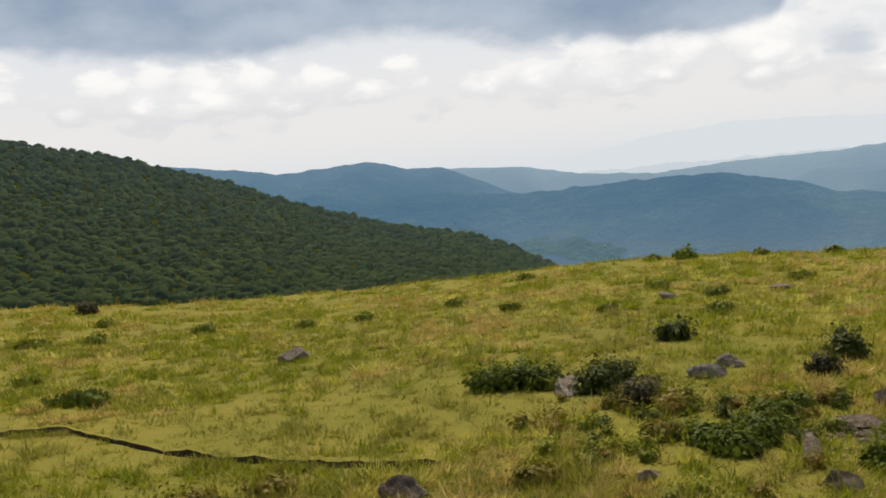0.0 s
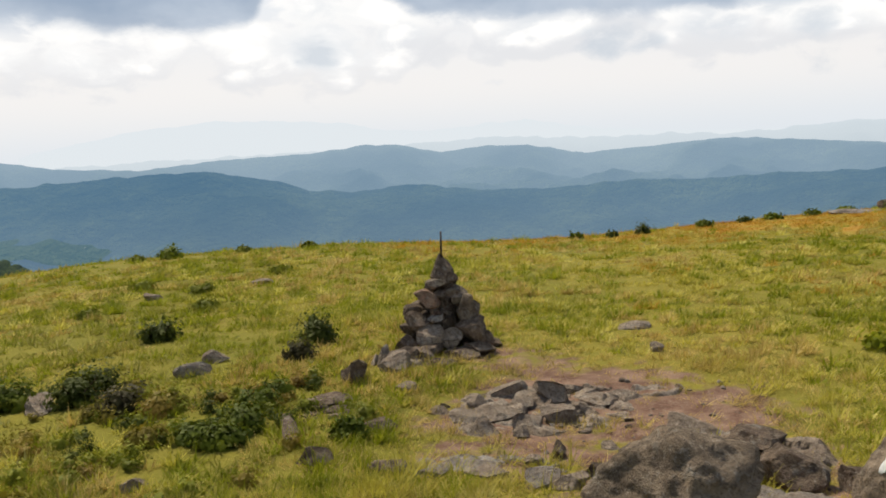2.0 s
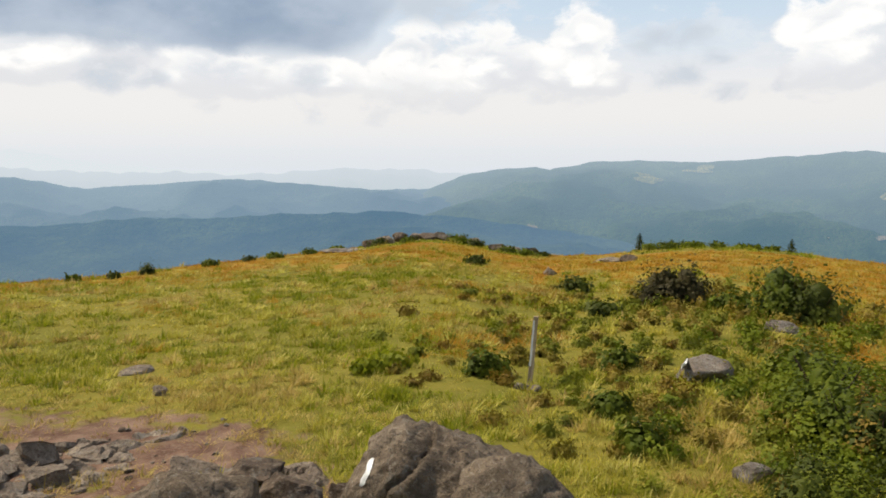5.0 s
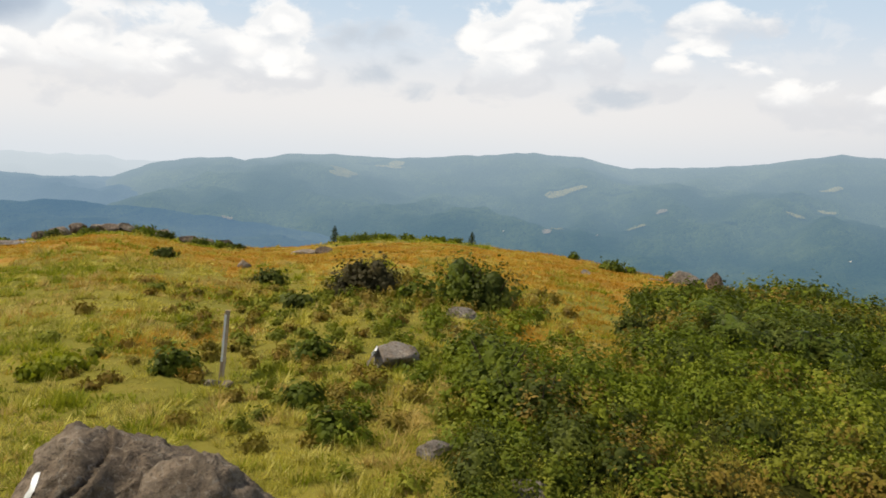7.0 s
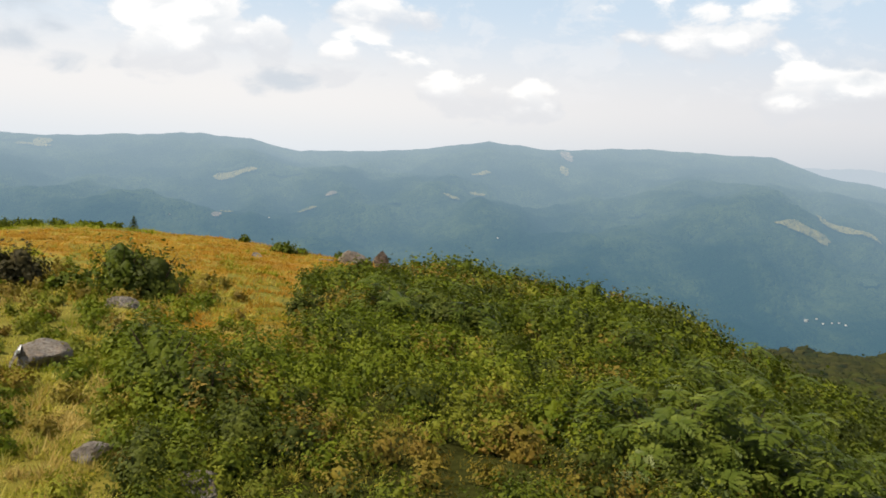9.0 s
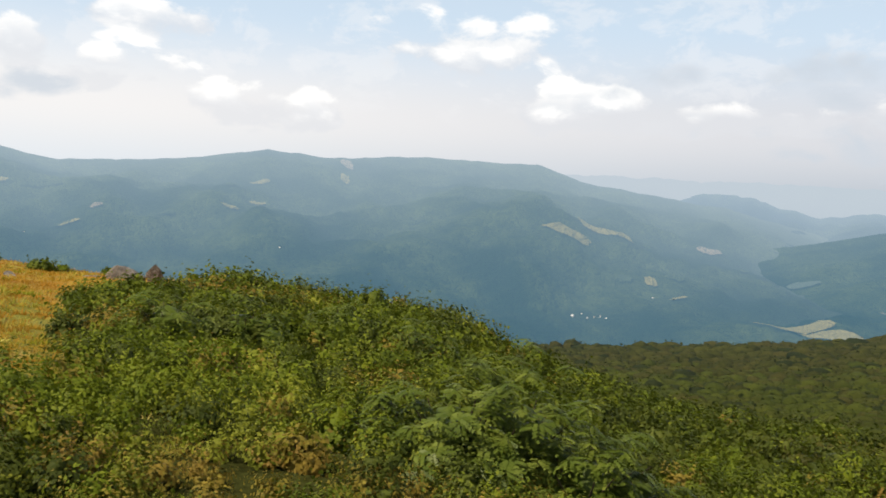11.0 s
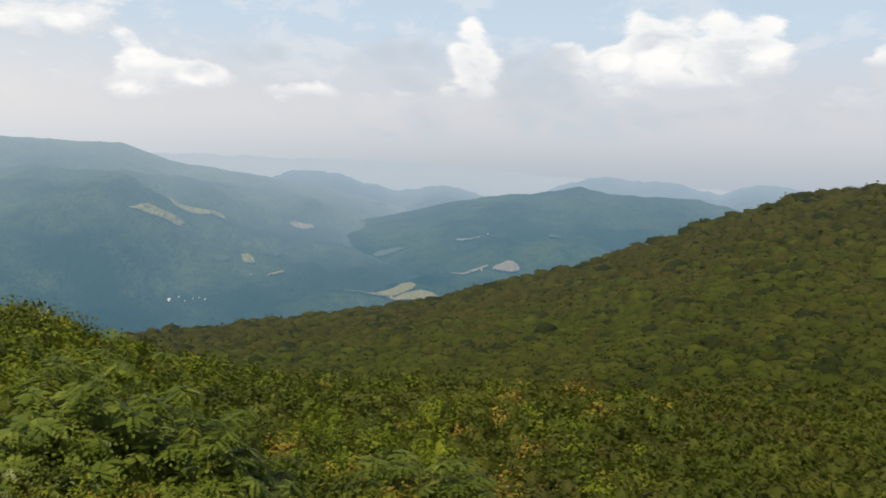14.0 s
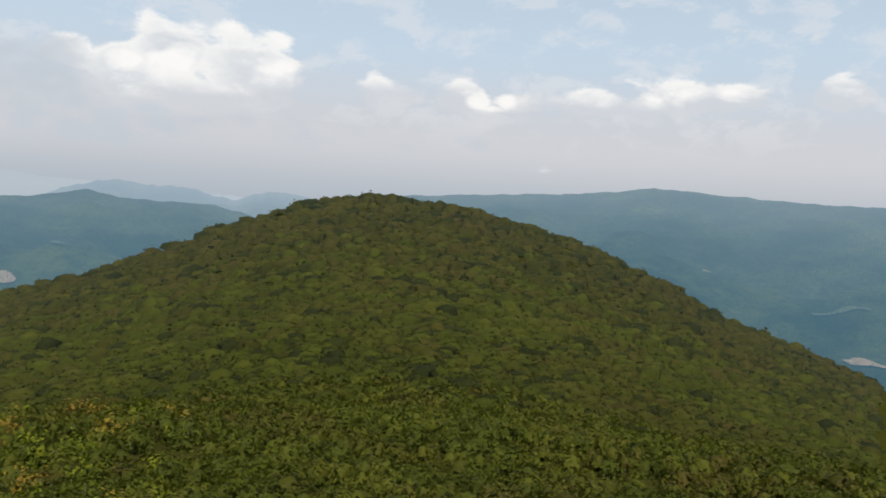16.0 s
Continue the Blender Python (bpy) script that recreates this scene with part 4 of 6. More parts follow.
def scrub():
    # a patchwork of bushes: each place goes to one kind
    x, y = rings(52, 178, 4.6, 62, lambda r: 0.40 + 0.0200 * r)
    a, r = heading_of(x, y), np.hypot(x, y)
    ramp = lambda q, lo, hi: np.clip((q - lo) / (hi - lo), 0, 1)
    mixed = 1.05 * ramp(a, 72, 78) * ramp(a, 101, 96) * ramp(r, 6.8, 7.8) * ramp(r, 24, 19) * (0.55 + 0.7 * mottle(x, y, 1.8, 32))
    mixed = mixed + 0.62 * ramp(a, 62, 72) * ramp(a, 93, 88) * ramp(r, 8, 11) * ramp(r, 26, 17) * (0.3 + 1.1 * mottle(x, y, 2.4, 31)) + 0.10 * (a > 62) * (a < 90) * (r < 9)
    mixed = mixed + 0.9 * ramp(a, 83, 88) * ramp(a, 101, 96) * ramp(r, 5.2, 6.0) * ramp(r, 9, 7.5) * (0.4 + 0.8 * mottle(x, y, 1.2, 30))
    closed = scrubbiness(a, r)
    dense = np.maximum(closed, mixed) * np.clip((158 - a) / 16, 0, 1)
    keep = (RNG.random(len(x)) < dense) & ((a > 134) | (r < np.interp(a, BROW[0], BROW[2]) + 5))
    x, y, a, r, closed = x[keep], y[keep], a[keep], r[keep], closed[keep]
    m = len(x)
    size = RNG.uniform(0.55, 1.0, m) + 1.0 * RNG.random(m) ** 3
    tall = mottle(x, y, 1.5, 33) * 0.6 + mottle(x, y, 4.0, 34) * 0.4
    open_ = closed < 0.5
    width = (0.30 + 0.0160 * r) * size * np.where(open_, 0.62, 1.0)
    height = np.where(open_, 0.17 + 0.20 * tall ** 2 + 0.004 * r, np.minimum(width * (0.58 + 2.3 * tall ** 2.0), 0.40 + 0.017 * r)) * RNG.uniform(0.75, 1.25, m)
    fringe = ~open_ & (a < 103) & (r < 8.3)
    height = np.where(fringe, np.minimum(height, 0.26), height)
    low = open_ & (a < 83)
    height, width = np.where(low, height * 0.5, height), np.where(low, width * 0.8, width)
    tone = 2.6 * mottle(x, y, 2.6, 35) + 1.4 * mottle(x, y, 0.9, 36) - 2.0 + RNG.normal(size=m) * 0.40
    kind = np.where(tone > 0.36, 1, np.where(tone < -0.66, 2, 0))
    kind = np.where(open_ & (RNG.random(m) < np.where(a < 76, 0.72, 0.38)), 2, kind)
    kind = np.where((kind == 0) & open_, 4, kind)
    kind = np.where((kind == 0) & (mottle(x, y, 1.3, 37) > 0.60), 3, kind)
    kind = np.where((kind == 1) & (a > 128 + RNG.normal(size=m) * 8) & (RNG.random(m) < 0.92), 0, kind)
    kind = np.where(low & (kind != 2), 4, kind)
    kind = np.where((kind == 0) & (a < 130) & (mottle(x, y, 1.9, 38) > 0.48), 4, kind)
    kind = np.where((kind == 2) & (a > 138) & (RNG.random(m) < 0.9), 0, kind)
    kind = np.where((kind == 0) & (a > 138) & (RNG.random(m) < 0.5), 3, kind)
    kind = np.where(fringe & ((kind == 3) | (kind == 0)), np.where(mottle(x, y, 0.8, 40) > 0.55, 2, 4), kind)
    height = np.where((kind == 2) & ~open_, height * 0.75, height)
    count = np.clip(450 / r, 20, 50) * size * np.where(open_, 0.7, 1.0)
    leaf = 0.046 * (np.maximum(r, 5) / 6) ** 0.78 * np.where((kind == 2) | (kind == 4), 0.78, 1.0)
    # single bushes standing out of it
    bx, by = scatter(520, 80, 172, 5.6, 40)
    ba, br = heading_of(bx, by), np.hypot(bx, by)
    keep = (RNG.random(len(bx)) < scrubbiness(ba, br)) & (mottle(bx, by, 3.0, 39) > 0.34)
    bx, by, br = bx[keep], by[keep], br[keep]
    bw = RNG.uniform(0.26, 0.50, len(bx)) * (0.75 + 0.032 * br)
    bt = bw * RNG.uniform(1.1, 1.8, len(bx))
    bn = np.clip(680 / br, 36, 84)
    stand = RNG.choice([0, 0, 1, 1, 2, 3, 3], len(bx))
    for k, name, label, mat in ((0, "low_scrub", "knee-high green scrub covering the slope", MAT_SHRUB), (1, "bright_scrub", "bright green leafy weeds and briars", MAT_BRIGHT),
                                (2, "brown_heath", "low blueberry heath turning reddish brown", MAT_HEATH), (3, "dark_scrub", "dark green bushes dotted through the scrub", MAT_DARK_SHRUB), (4, "olive_heath", "low olive heath between grass and scrub", MAT_OLIVE)):
        pieces = []
        for near in (True, False):
            q, o = (kind == k) & ((r < 18) == near), (stand == k) & ((br < 18) == near)
            pieces.append(bushes(x[q], y[q], width[q], height[q], count[q], 8 if near else 6, leaf[q], (0.30 if k == 1 else 0.36) if near else 0.46, 0.16 if near else 0.26, bare=0.28 if near else 0.5))
            pieces.append(bushes(bx[o], by[o], bw[o], bt[o], bn[o], 12 if near else 8, 0.047 * (np.maximum(br[o], 5) / 6) ** 0.78, 0.30 if k == 1 else 0.34, 0.22))
        field_of(name, label, "scrub", *together(*pieces), mat)
    x, y = rings(138, 222, 7.0, 52, lambda r: 0.44 + 0.0185 * r)
    a, r = heading_of(x, y), np.hypot(x, y)
    keep = RNG.random(len(x)) < np.maximum(ramp(a, 138, 154), ramp(r, 16, 22) * ramp(a, 134, 142))
    x, y, r = x[keep], y[keep], r[keep]
    size = RNG.uniform(0.6, 1.05, len(x)) + 0.7 * RNG.random(len(x)) ** 3
    width = (0.28 + 0.0125 * r) * size
    tall = mottle(x, y, 1.8, 41) * 0.6 + mottle(x, y, 5.0, 42) * 0.4
    height = np.minimum(width * (0.45 + 2.0 * tall ** 2.0), 0.40 + 0.012 * r)
    hue = mottle(x, y, 3.5, 43) * 0.6 + mottle(x, y, 1.0, 44) * 0.4 + RNG.normal(size=len(x)) * 0.12
    for low, high, name, label, mat in ((-9, 0.72, "saddle_scrub", "waist-high olive scrub running down to the saddle", MAT_SADDLE), (0.72, 9, "saddle_heath", "low brownish heath running down to the saddle", MAT_SADDLE_HEATH)):
        q = (hue >= low) & (hue < high)
        v, f = bushes(x[q], y[q], width[q], height[q], np.clip(240 / r[q], 10, 25) * size[q], 8, 0.060 * (r[q] / 7) ** 0.80, core=0.34)
        field_of(name, label, "scrub", v, f, mat)
    x, y = rings(-8, 34, 6.0, 12.5, lambda r: 0.32)
    keep = RNG.random(len(x)) < scrubbiness(heading_of(x, y), np.hypot(x, y)) * np.clip(3.2 * mottle(x, y, 1.3, 55) - 0.42, 0.10, 1.2)
    x, y = x[keep], y[keep]
    size = 0.10 + 0.22 * mottle(x, y, 0.9, 51) * RNG.uniform(0.6, 1.2, len(x))
    brown = mottle(x, y, 1.3, 53) + 0.25 * (heading_of(x, y) > 19) + RNG.normal(size=len(x)) * 0.15
    for low, high, name, label, mat in ((-9, 0.32, "bank_bushes", "dark green bushes among the rocks of the bank", MAT_DARK_SHRUB), (0.32, 0.62, "bank_scrub", "low leafy growth among the rocks of the bank", MAT_OLIVE), (0.62, 9, "bank_heath", "brown dry heath on the rocky bank", MAT_HEATH)):
        q = (brown >= low) & (brown < high)
        v, f = bushes(x[q], y[q], size[q] * 1.15, size[q] * RNG.uniform(0.6, 1.2, q.sum()), 110 * size[q], 8, 0.042)
        field_of(name, label, "scrub", v, f, mat)


scrub()


def canopy(x, y, width, height, leaves, rows=(3, 40, 72, 104)):
    """Tree crowns, each an uneven mass with loose sprays of leaves on it."""
    z = ground(x, y)
    c = np.stack([x, y, z + 0.15 * height], 1)
    mass = lump_quads(c, np.stack([width, width, height], 1) * 0.86, 5, rows)
    many = np.broadcast_to(leaves, (len(x),))
    total = int(many.sum())
    d = unit(RNG.normal(size=(total, 3)))
    d[:, 2] = np.abs(d[:, 2])
    w, h = np.repeat(width, many), np.repeat(height, many)
    p = np.repeat(c, many, 0) + d * np.stack([w, w, h], 1) * RNG.uniform(0.90, 1.05, total)[:, None]
    return together(mass, leaf_quads(p, w * 0.28 * RNG.uniform(0.6, 1.4, total), 0.3, 1.0, d * 1.6, 0.6))


def hillside():
    # closed canopy from the saddle up over the rounded hill
    x, y = rings(134, 217, 38, 402, lambda r: 0.42 + 0.0127 * r)
    r, a = np.hypot(x, y), heading_of(x, y)
    keep = (r > 52) | (RNG.random(len(x)) < (r - 38) / 14)
    x, y, r = x[keep], y[keep], r[keep]
    size = RNG.uniform(0.45, 0.95, len(x)) + 0.8 * RNG.random(len(x)) ** 4
    dark = RNG.random(len(x)) < 0.15 * np.clip(3.0 * mottle(x, y, 14.0, 62) - 1.0, 0.1, 1)
    width = (0.30 + 0.0098 * r) * size * np.where(dark, 1.1, 1.0)
    height = width * (0.40 + 0.36 * mottle(x, y, 9.0, 61)) * RNG.uniform(0.8, 1.2, len(x)) * np.where(dark, 0.95, 1.0)
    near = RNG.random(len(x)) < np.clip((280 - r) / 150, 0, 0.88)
    for q, name, label, mat in ((dark, "hill_trees", "darker taller trees scattered over the rounded hill", MAT_HILL_DARK), (~near & ~dark, "hill_scrub", "stunted green woods covering the rounded hill, coloured dark for cloud shade", MAT_HILL), (near & ~dark, "saddle_woods", "olive green thicket between the summit and the hill", MAT_THICKET)):
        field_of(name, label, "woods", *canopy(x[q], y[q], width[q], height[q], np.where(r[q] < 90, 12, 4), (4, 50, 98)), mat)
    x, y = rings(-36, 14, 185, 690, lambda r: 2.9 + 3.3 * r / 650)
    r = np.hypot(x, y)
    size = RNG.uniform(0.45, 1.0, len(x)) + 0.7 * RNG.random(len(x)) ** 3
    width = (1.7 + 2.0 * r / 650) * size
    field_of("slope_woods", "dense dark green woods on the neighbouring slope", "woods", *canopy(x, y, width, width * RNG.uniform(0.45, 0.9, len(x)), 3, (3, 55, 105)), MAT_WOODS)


hillside()


# ---- rocks ----
def rock_data(name, size, mat, seed, sub=3, cuts=8, rough=0.10, flat=True, deep=(0.40, 0.78)):
    """A weathered rock: a ball cut by chance planes, then roughened."""
    rng = random.Random(seed)
    bm = bmesh.new()
    bmesh.ops.create_icosphere(bm, subdivisions=sub, radius=1.0)
    planes = []
    for _ in range(cuts):
        d = Vector((rng.gauss(0, 1), rng.gauss(0, 1), rng.gauss(0.2, 1))).normalized()
        planes.append((d, rng.uniform(*deep)))
    for v in bm.verts:
        for d, h in planes:
            over = v.co.dot(d) - h
            if over > 0:
                v.co -= d * over
        q = noise.fractal(v.co * 1.6 + Vector((seed * 3.7, 0, 0)), 0.8, 2.0, 5)
        v.co *= 1 + rough * q + 0.35 * rough * noise.noise(v.co * 6.0)
        v.co = Vector((v.co.x * size[0], v.co.y * size[1], v.co.z * size[2]))
    return bm_data(name, bm, mat, not flat)


def rock(heading, distance, size, mat, seed, label, group="rocks on the summit", sink=0.35, turn=None, sub=3, cuts=8, rough=0.12, name="rock", tilt=(0, 0), deep=(0.40, 0.78)):
    ob = new(name, rock_data(name, size, mat, seed, sub, cuts, rough, sub < 5, deep))
    p = on_ground(heading, distance, size[2] * (1 - 2 * sink))
    yaw = -heading if turn is None else turn
    ob.matrix_basis = pose(p.x, p.y, p.z, tilt[0], tilt[1], yaw)
    return tagged(ob, label, "rock", group)


def boulder():
    """The great blazed boulder: high shoulder on one side, long back, a deep crack."""
    heading, distance = 69.0, 5.3
    p = on_ground(heading, distance, 0.0)
    root = thing("boulder", p, "big grey weathered boulder with a white painted trail blaze", "boulder", turn=-radians(heading))
    bm = bmesh.new()
    bmesh.ops.create_icosphere(bm, subdivisions=6, radius=1.0)
    prof = knots((-1.0, 0.34), (-0.86, 0.56), (-0.66, 0.75), (-0.46, 0.87), (-0.34, 0.91), (-0.2, 0.86), (-0.04, 0.80), (0.15, 0.785), (0.5, 0.71), (0.75, 0.60), (0.9, 0.46), (1.0, 0.30))
    for v in bm.verts:
        c = v.co.copy()
        rel = max(-1.0, min(1.0, c.z / max(0.25, math.sqrt(max(0.0, 1 - c.x * c.x)))))
        top = float(np.interp(c.x, prof[0], prof[1]))
        z = (0.5 + 0.5 * math.copysign(abs(rel) ** 0.8, rel)) * (top + 0.3) - 0.3
        w = Vector((c.x * 0.72, c.y * 0.52, z))
        out = Vector((c.x, c.y, 0.8 * rel)).normalized()
        lump = 0.05 * noise.fractal(w * 2.2 + Vector((4.1, 0, 0)), 0.9, 2.1, 6) + 0.014 * noise.fractal(w * 11, 0.8, 2.0, 4)
        lump += 0.035 * abs(noise.fractal(w * 4.5 + Vector((1.0, 7, 0)), 0.8, 2.0, 6)) - 0.03 * max(0.0, noise.noise(w * 8.0)) ** 0.5
        # the joint that splits the stone under its apex; the far block bulges over it
        s = w.x + 0.36 - max(0.0, w.z - 0.60) * 1.25 + 0.03 * noise.noise(w * 5.0)
        lump -= 0.06 * math.exp(-((s / 0.018) ** 2))
        if s > 0:
            lump += 0.035 * math.exp(-s / 0.22)
        s = w.x * 0.5 + w.z - 0.40 + 0.05 * noise.noise(w * 4.0 + Vector((5, 0, 0)))
        lump -= 0.03 * math.exp(-((s / 0.014) ** 2)) * (w.x > 0.05)
        s = w.z - 0.30 - 0.1 * w.x + 0.04 * noise.noise(w * 3.0 + Vector((2, 3, 0)))
        lump -= 0.03 * math.exp(-((s / 0.02) ** 2))
        v.co = w + out * lump
    part("stone", bm_data("stone", bm, MAT_BOULDER, True), root)
    return root


BOULDER = boulder()


def blaze(root, size, lift=0.006):
    """A brushed white stripe laid on the stone's near side; size: centre across and height, half width, half length, lean."""
    from_side, height, hw, hl, lean = size
    stone_ob = root.children[0] if root.children else root
    me = stone_ob.data
    tree = BVHTree.FromPolygons([v.co for v in me.vertices], [tuple(q.vertices) for q in me.polygons])
    verts, faces = [], []
    rows, cols = 13, 5
    for i in range(rows):
        v = i / (rows - 1) * 2 - 1
        for j in range(cols):
            u = j / (cols - 1) * 2 - 1
            edge = hw * (1 + 0.22 * noise.noise(Vector((u * 2, v * 4, 3.3)))) * (1 - 0.35 * abs(v) ** 6)
            x = from_side + u * edge + lean * v * hl
            z = height + v * hl
            hit = tree.ray_cast(Vector((x, -3.0, z)), Vector((0, 1, 0)))
            q = hit[0] if hit[0] is not None else Vector((x, -0.3, z))
            n = hit[1] if hit[0] is not None else Vector((0, -1, 0))
            verts.append(q + n * lift)
    for i in range(rows - 1):
        for j in range(cols - 1):
            o = i * cols + j
            faces.append((o, o + 1, o + cols + 1, o + cols))
    return part("trail_blaze", fast_mesh("trail_blaze", np.array([tuple(q) for q in verts]), np.array(faces), MAT_PAINT, True), root, "white paint blaze")


blaze(BOULDER, (-0.50, 0.645, 0.016, 0.078, 0.45))

# low rocks in front of and beside the boulder
rock(50.4, 5.4, (0.62, 0.45, 0.47), MAT_BOULDER, 11, "rounded grey rock on trodden soil", sub=5, sink=0.24, rough=0.16, cuts=6, deep=(0.7, 0.95))
rock(74.0, 4.75, (0.44, 0.32, 0.52), MAT_BOULDER, 18, "grey rock leaning on the boulder", sub=5, sink=0.16, rough=0.12, cuts=5, deep=(0.7, 0.95))

def bedrock(heading, distance, wide, deep, tall, seed, mat, label, block=0.34, turn=0.0):
    """Bare bedrock broken into tilted blocks, sinking into the soil at its rim."""
    cols, rows = int(wide * 2 / 0.022), int(deep * 2 / 0.028)
    p = on_ground(heading, distance)
    a = radians(-heading + turn)
    ca, sa = math.cos(a), math.sin(a)
    verts = []
    for i in range(rows):
        v = (i / (rows - 1) * 2 - 1) * deep
        for j in range(cols):
            u = (j / (cols - 1) * 2 - 1) * wide
            q = Vector((u / block + 0.25 * noise.noise(Vector((u * 3, v * 3, seed))), v / block * 1.25, seed * 5.3))
            dist, pts = noise.voronoi(q)
            near = pts[0]
            k1, k2, k3 = noise.cell(near * 7.13), noise.cell(near * 3.71 + Vector((9, 2, 4))), noise.cell(near * 5.37 + Vector((1, 8, 3)))
            joint = max(0.0, 1 - (dist[1] - dist[0]) / 0.10)
            rim = 1 - ((u / wide) ** 2 + (v / deep) ** 2) + 0.5 * noise.noise(Vector((u * 2.2, v * 2.2, seed + 3)))
            lift = min(1.0, max(0.0, rim * 2.2))
            h = tall * (0.55 + 0.75 * k1) + (k2 * (q.x - near.x) + k3 * (q.y - near.y)) * block * 0.30
            h -= joint * 0.045 + 0.02 * noise.fractal(Vector((u * 9, v * 9, seed)), 0.9, 2.0, 4)
            x, y = p.x + u * ca - v * sa, p.y + u * sa + v * ca
            verts.append((x, y, float(ground(x, y)) - 0.10 + lift * (h + 0.10) if lift > 0 else float(ground(x, y)) - 0.12))
    ob = mesh_object("bedrock", verts, grid_faces(rows, cols), mat, False)
    return tagged(ob, label, "rock", "bedrock outcrops")


bedrock(41.2, 8.35, 1.25, 1.0, 0.06, 2, MAT_STONE, "broken grey bedrock ledge in trodden soil", 0.42)
bedrock(46.6, 9.0, 0.7, 0.45, 0.02, 6, MAT_STONE, "low worn bedrock beside the soil path", 0.4)
bedrock(54.0, 6.9, 0.95, 0.6, 0.08, 9, MAT_STONE, "dark cracked bedrock beside the boulder", 0.36)
bedrock(36.5, 6.75, 0.7, 0.25, 0.03, 12, MAT_PALE_STONE, "pale low bedrock in dry grass", 0.3)
bedrock(25.6, 8.6, 0.36, 0.4, 0.06, 15, MAT_DARK_STONE, "grey bedrock slab on the bank", 0.3)
bedrock(31.4, 10.7, 0.5, 0.4, 0.16, 18, MAT_STONE, "grey bedrock below the cairn", 0.3)

# tilted blocks of the broken ledge
for h, d, z, seed, tl, tn in ((38.4, 8.95, (0.22, 0.16, 0.12), 21, (6, -10), 0),
                         (41.9, 8.66, (0.26, 0.2, 0.15), 23, (10, 8), 20),
                         (41.9, 8.0, (0.19, 0.17, 0.16), 25, (16, 22), -15),
                         (40.2, 7.73, (0.18, 0.15, 0.13), 27, (-10, 14), 10),
                         (37.9, 8.07, (0.24, 0.2, 0.08), 29, (4, -5), 30),
                         (35.9, 8.05, (0.2, 0.15, 0.07), 31, (2, 6), 0),
                         (39.6, 7.51, (0.14, 0.1, 0.06), 33, (0, 8), 40),
                         (43.2, 9.05, (0.18, 0.12, 0.08), 35, (8, -12), 0),
                         (45.4, 8.54, (0.3, 0.2, 0.05), 37, (2, 4), 10),
                         (36.7, 8.52, (0.14, 0.12, 0.08), 39, (0, 9), 60),
                         (39.7, 8.45, (0.15, 0.12, 0.1), 40, (9, 0), 15),
                         (46.8, 8.92, (0.2, 0.14, 0.05), 44, (3, 2), 0),
                         (44.1, 8.31, (0.12, 0.1, 0.06), 46, (5, 9), 33)):
    rock(h, d, tuple(1.25 * q for q in z), MAT_STONE, seed, "angular grey block standing out of the ledge", "blocks of the broken ledge", sub=4, sink=0.30, cuts=9, rough=0.05, tilt=tl, turn=-h + tn, deep=(0.30, 0.62))

# rocks round the boulder and along the foot of the ledge
for h, d, z, mat, seed, sink in ((51.1, 7.42, (0.42, 0.28, 0.14), MAT_STONE, 12, 0.2),
                                (55.1, 7.12, (0.46, 0.26, 0.13), MAT_DARK_STONE, 13, 0.22),
                                (57.7, 6.37, (0.3, 0.24, 0.24), MAT_DARK_STONE, 14, 0.25),
                                (55.2, 6.37, (0.15, 0.13, 0.14), MAT_STONE, 15, 0.25),
                                (61.6, 6.33, (0.13, 0.12, 0.15), MAT_DARK_STONE, 16, 0.25),
                                (56.3, 5.95, (0.24, 0.2, 0.09), MAT_PALE_STONE, 17, 0.3),
                                (59.6, 5.93, (0.26, 0.2, 0.09), MAT_PALE_STONE, 19, 0.3),
                                (30.3, 6.62, (0.26, 0.16, 0.07), MAT_DARK_STONE, 20, 0.3),
                                (34.9, 6.63, (0.28, 0.18, 0.06), MAT_PALE_STONE, 22, 0.3),
                                (40.6, 6.25, (0.24, 0.18, 0.09), MAT_PALE_STONE, 24, 0.3),
                                (43.0, 6.17, (0.18, 0.15, 0.12), MAT_STONE, 26, 0.3),
                                (44.7, 6.4, (0.13, 0.1, 0.11), MAT_DARK_STONE, 28, 0.3),
                                (40.1, 6.73, (0.09, 0.08, 0.09), MAT_STONE, 30, 0.3),
                                (42.1, 6.94, (0.12, 0.1, 0.12), MAT_DARK_STONE, 32, 0.25),
                                (36.8, 6.44, (0.2, 0.14, 0.05), MAT_STONE, 34, 0.3),
                                (32.5, 6.44, (0.2, 0.14, 0.05), MAT_PALE_STONE, 36, 0.3),
                                (45.8, 7.15, (0.1, 0.08, 0.05), MAT_STONE, 38, 0.3),
                                (58.1, 5.98, (0.12, 0.1, 0.08), MAT_STONE, 42, 0.3)):
    rock(h, d, z, mat, seed, {MAT_STONE: "small broken grey rock on trodden soil", MAT_DARK_STONE: "dark fractured rock on trodden soil", MAT_PALE_STONE: "pale flat rock sunk in trodden soil"}[mat], "rocks on the trodden soil", sub=4, sink=sink, cuts=9, rough=0.10, deep=(0.36, 0.74))

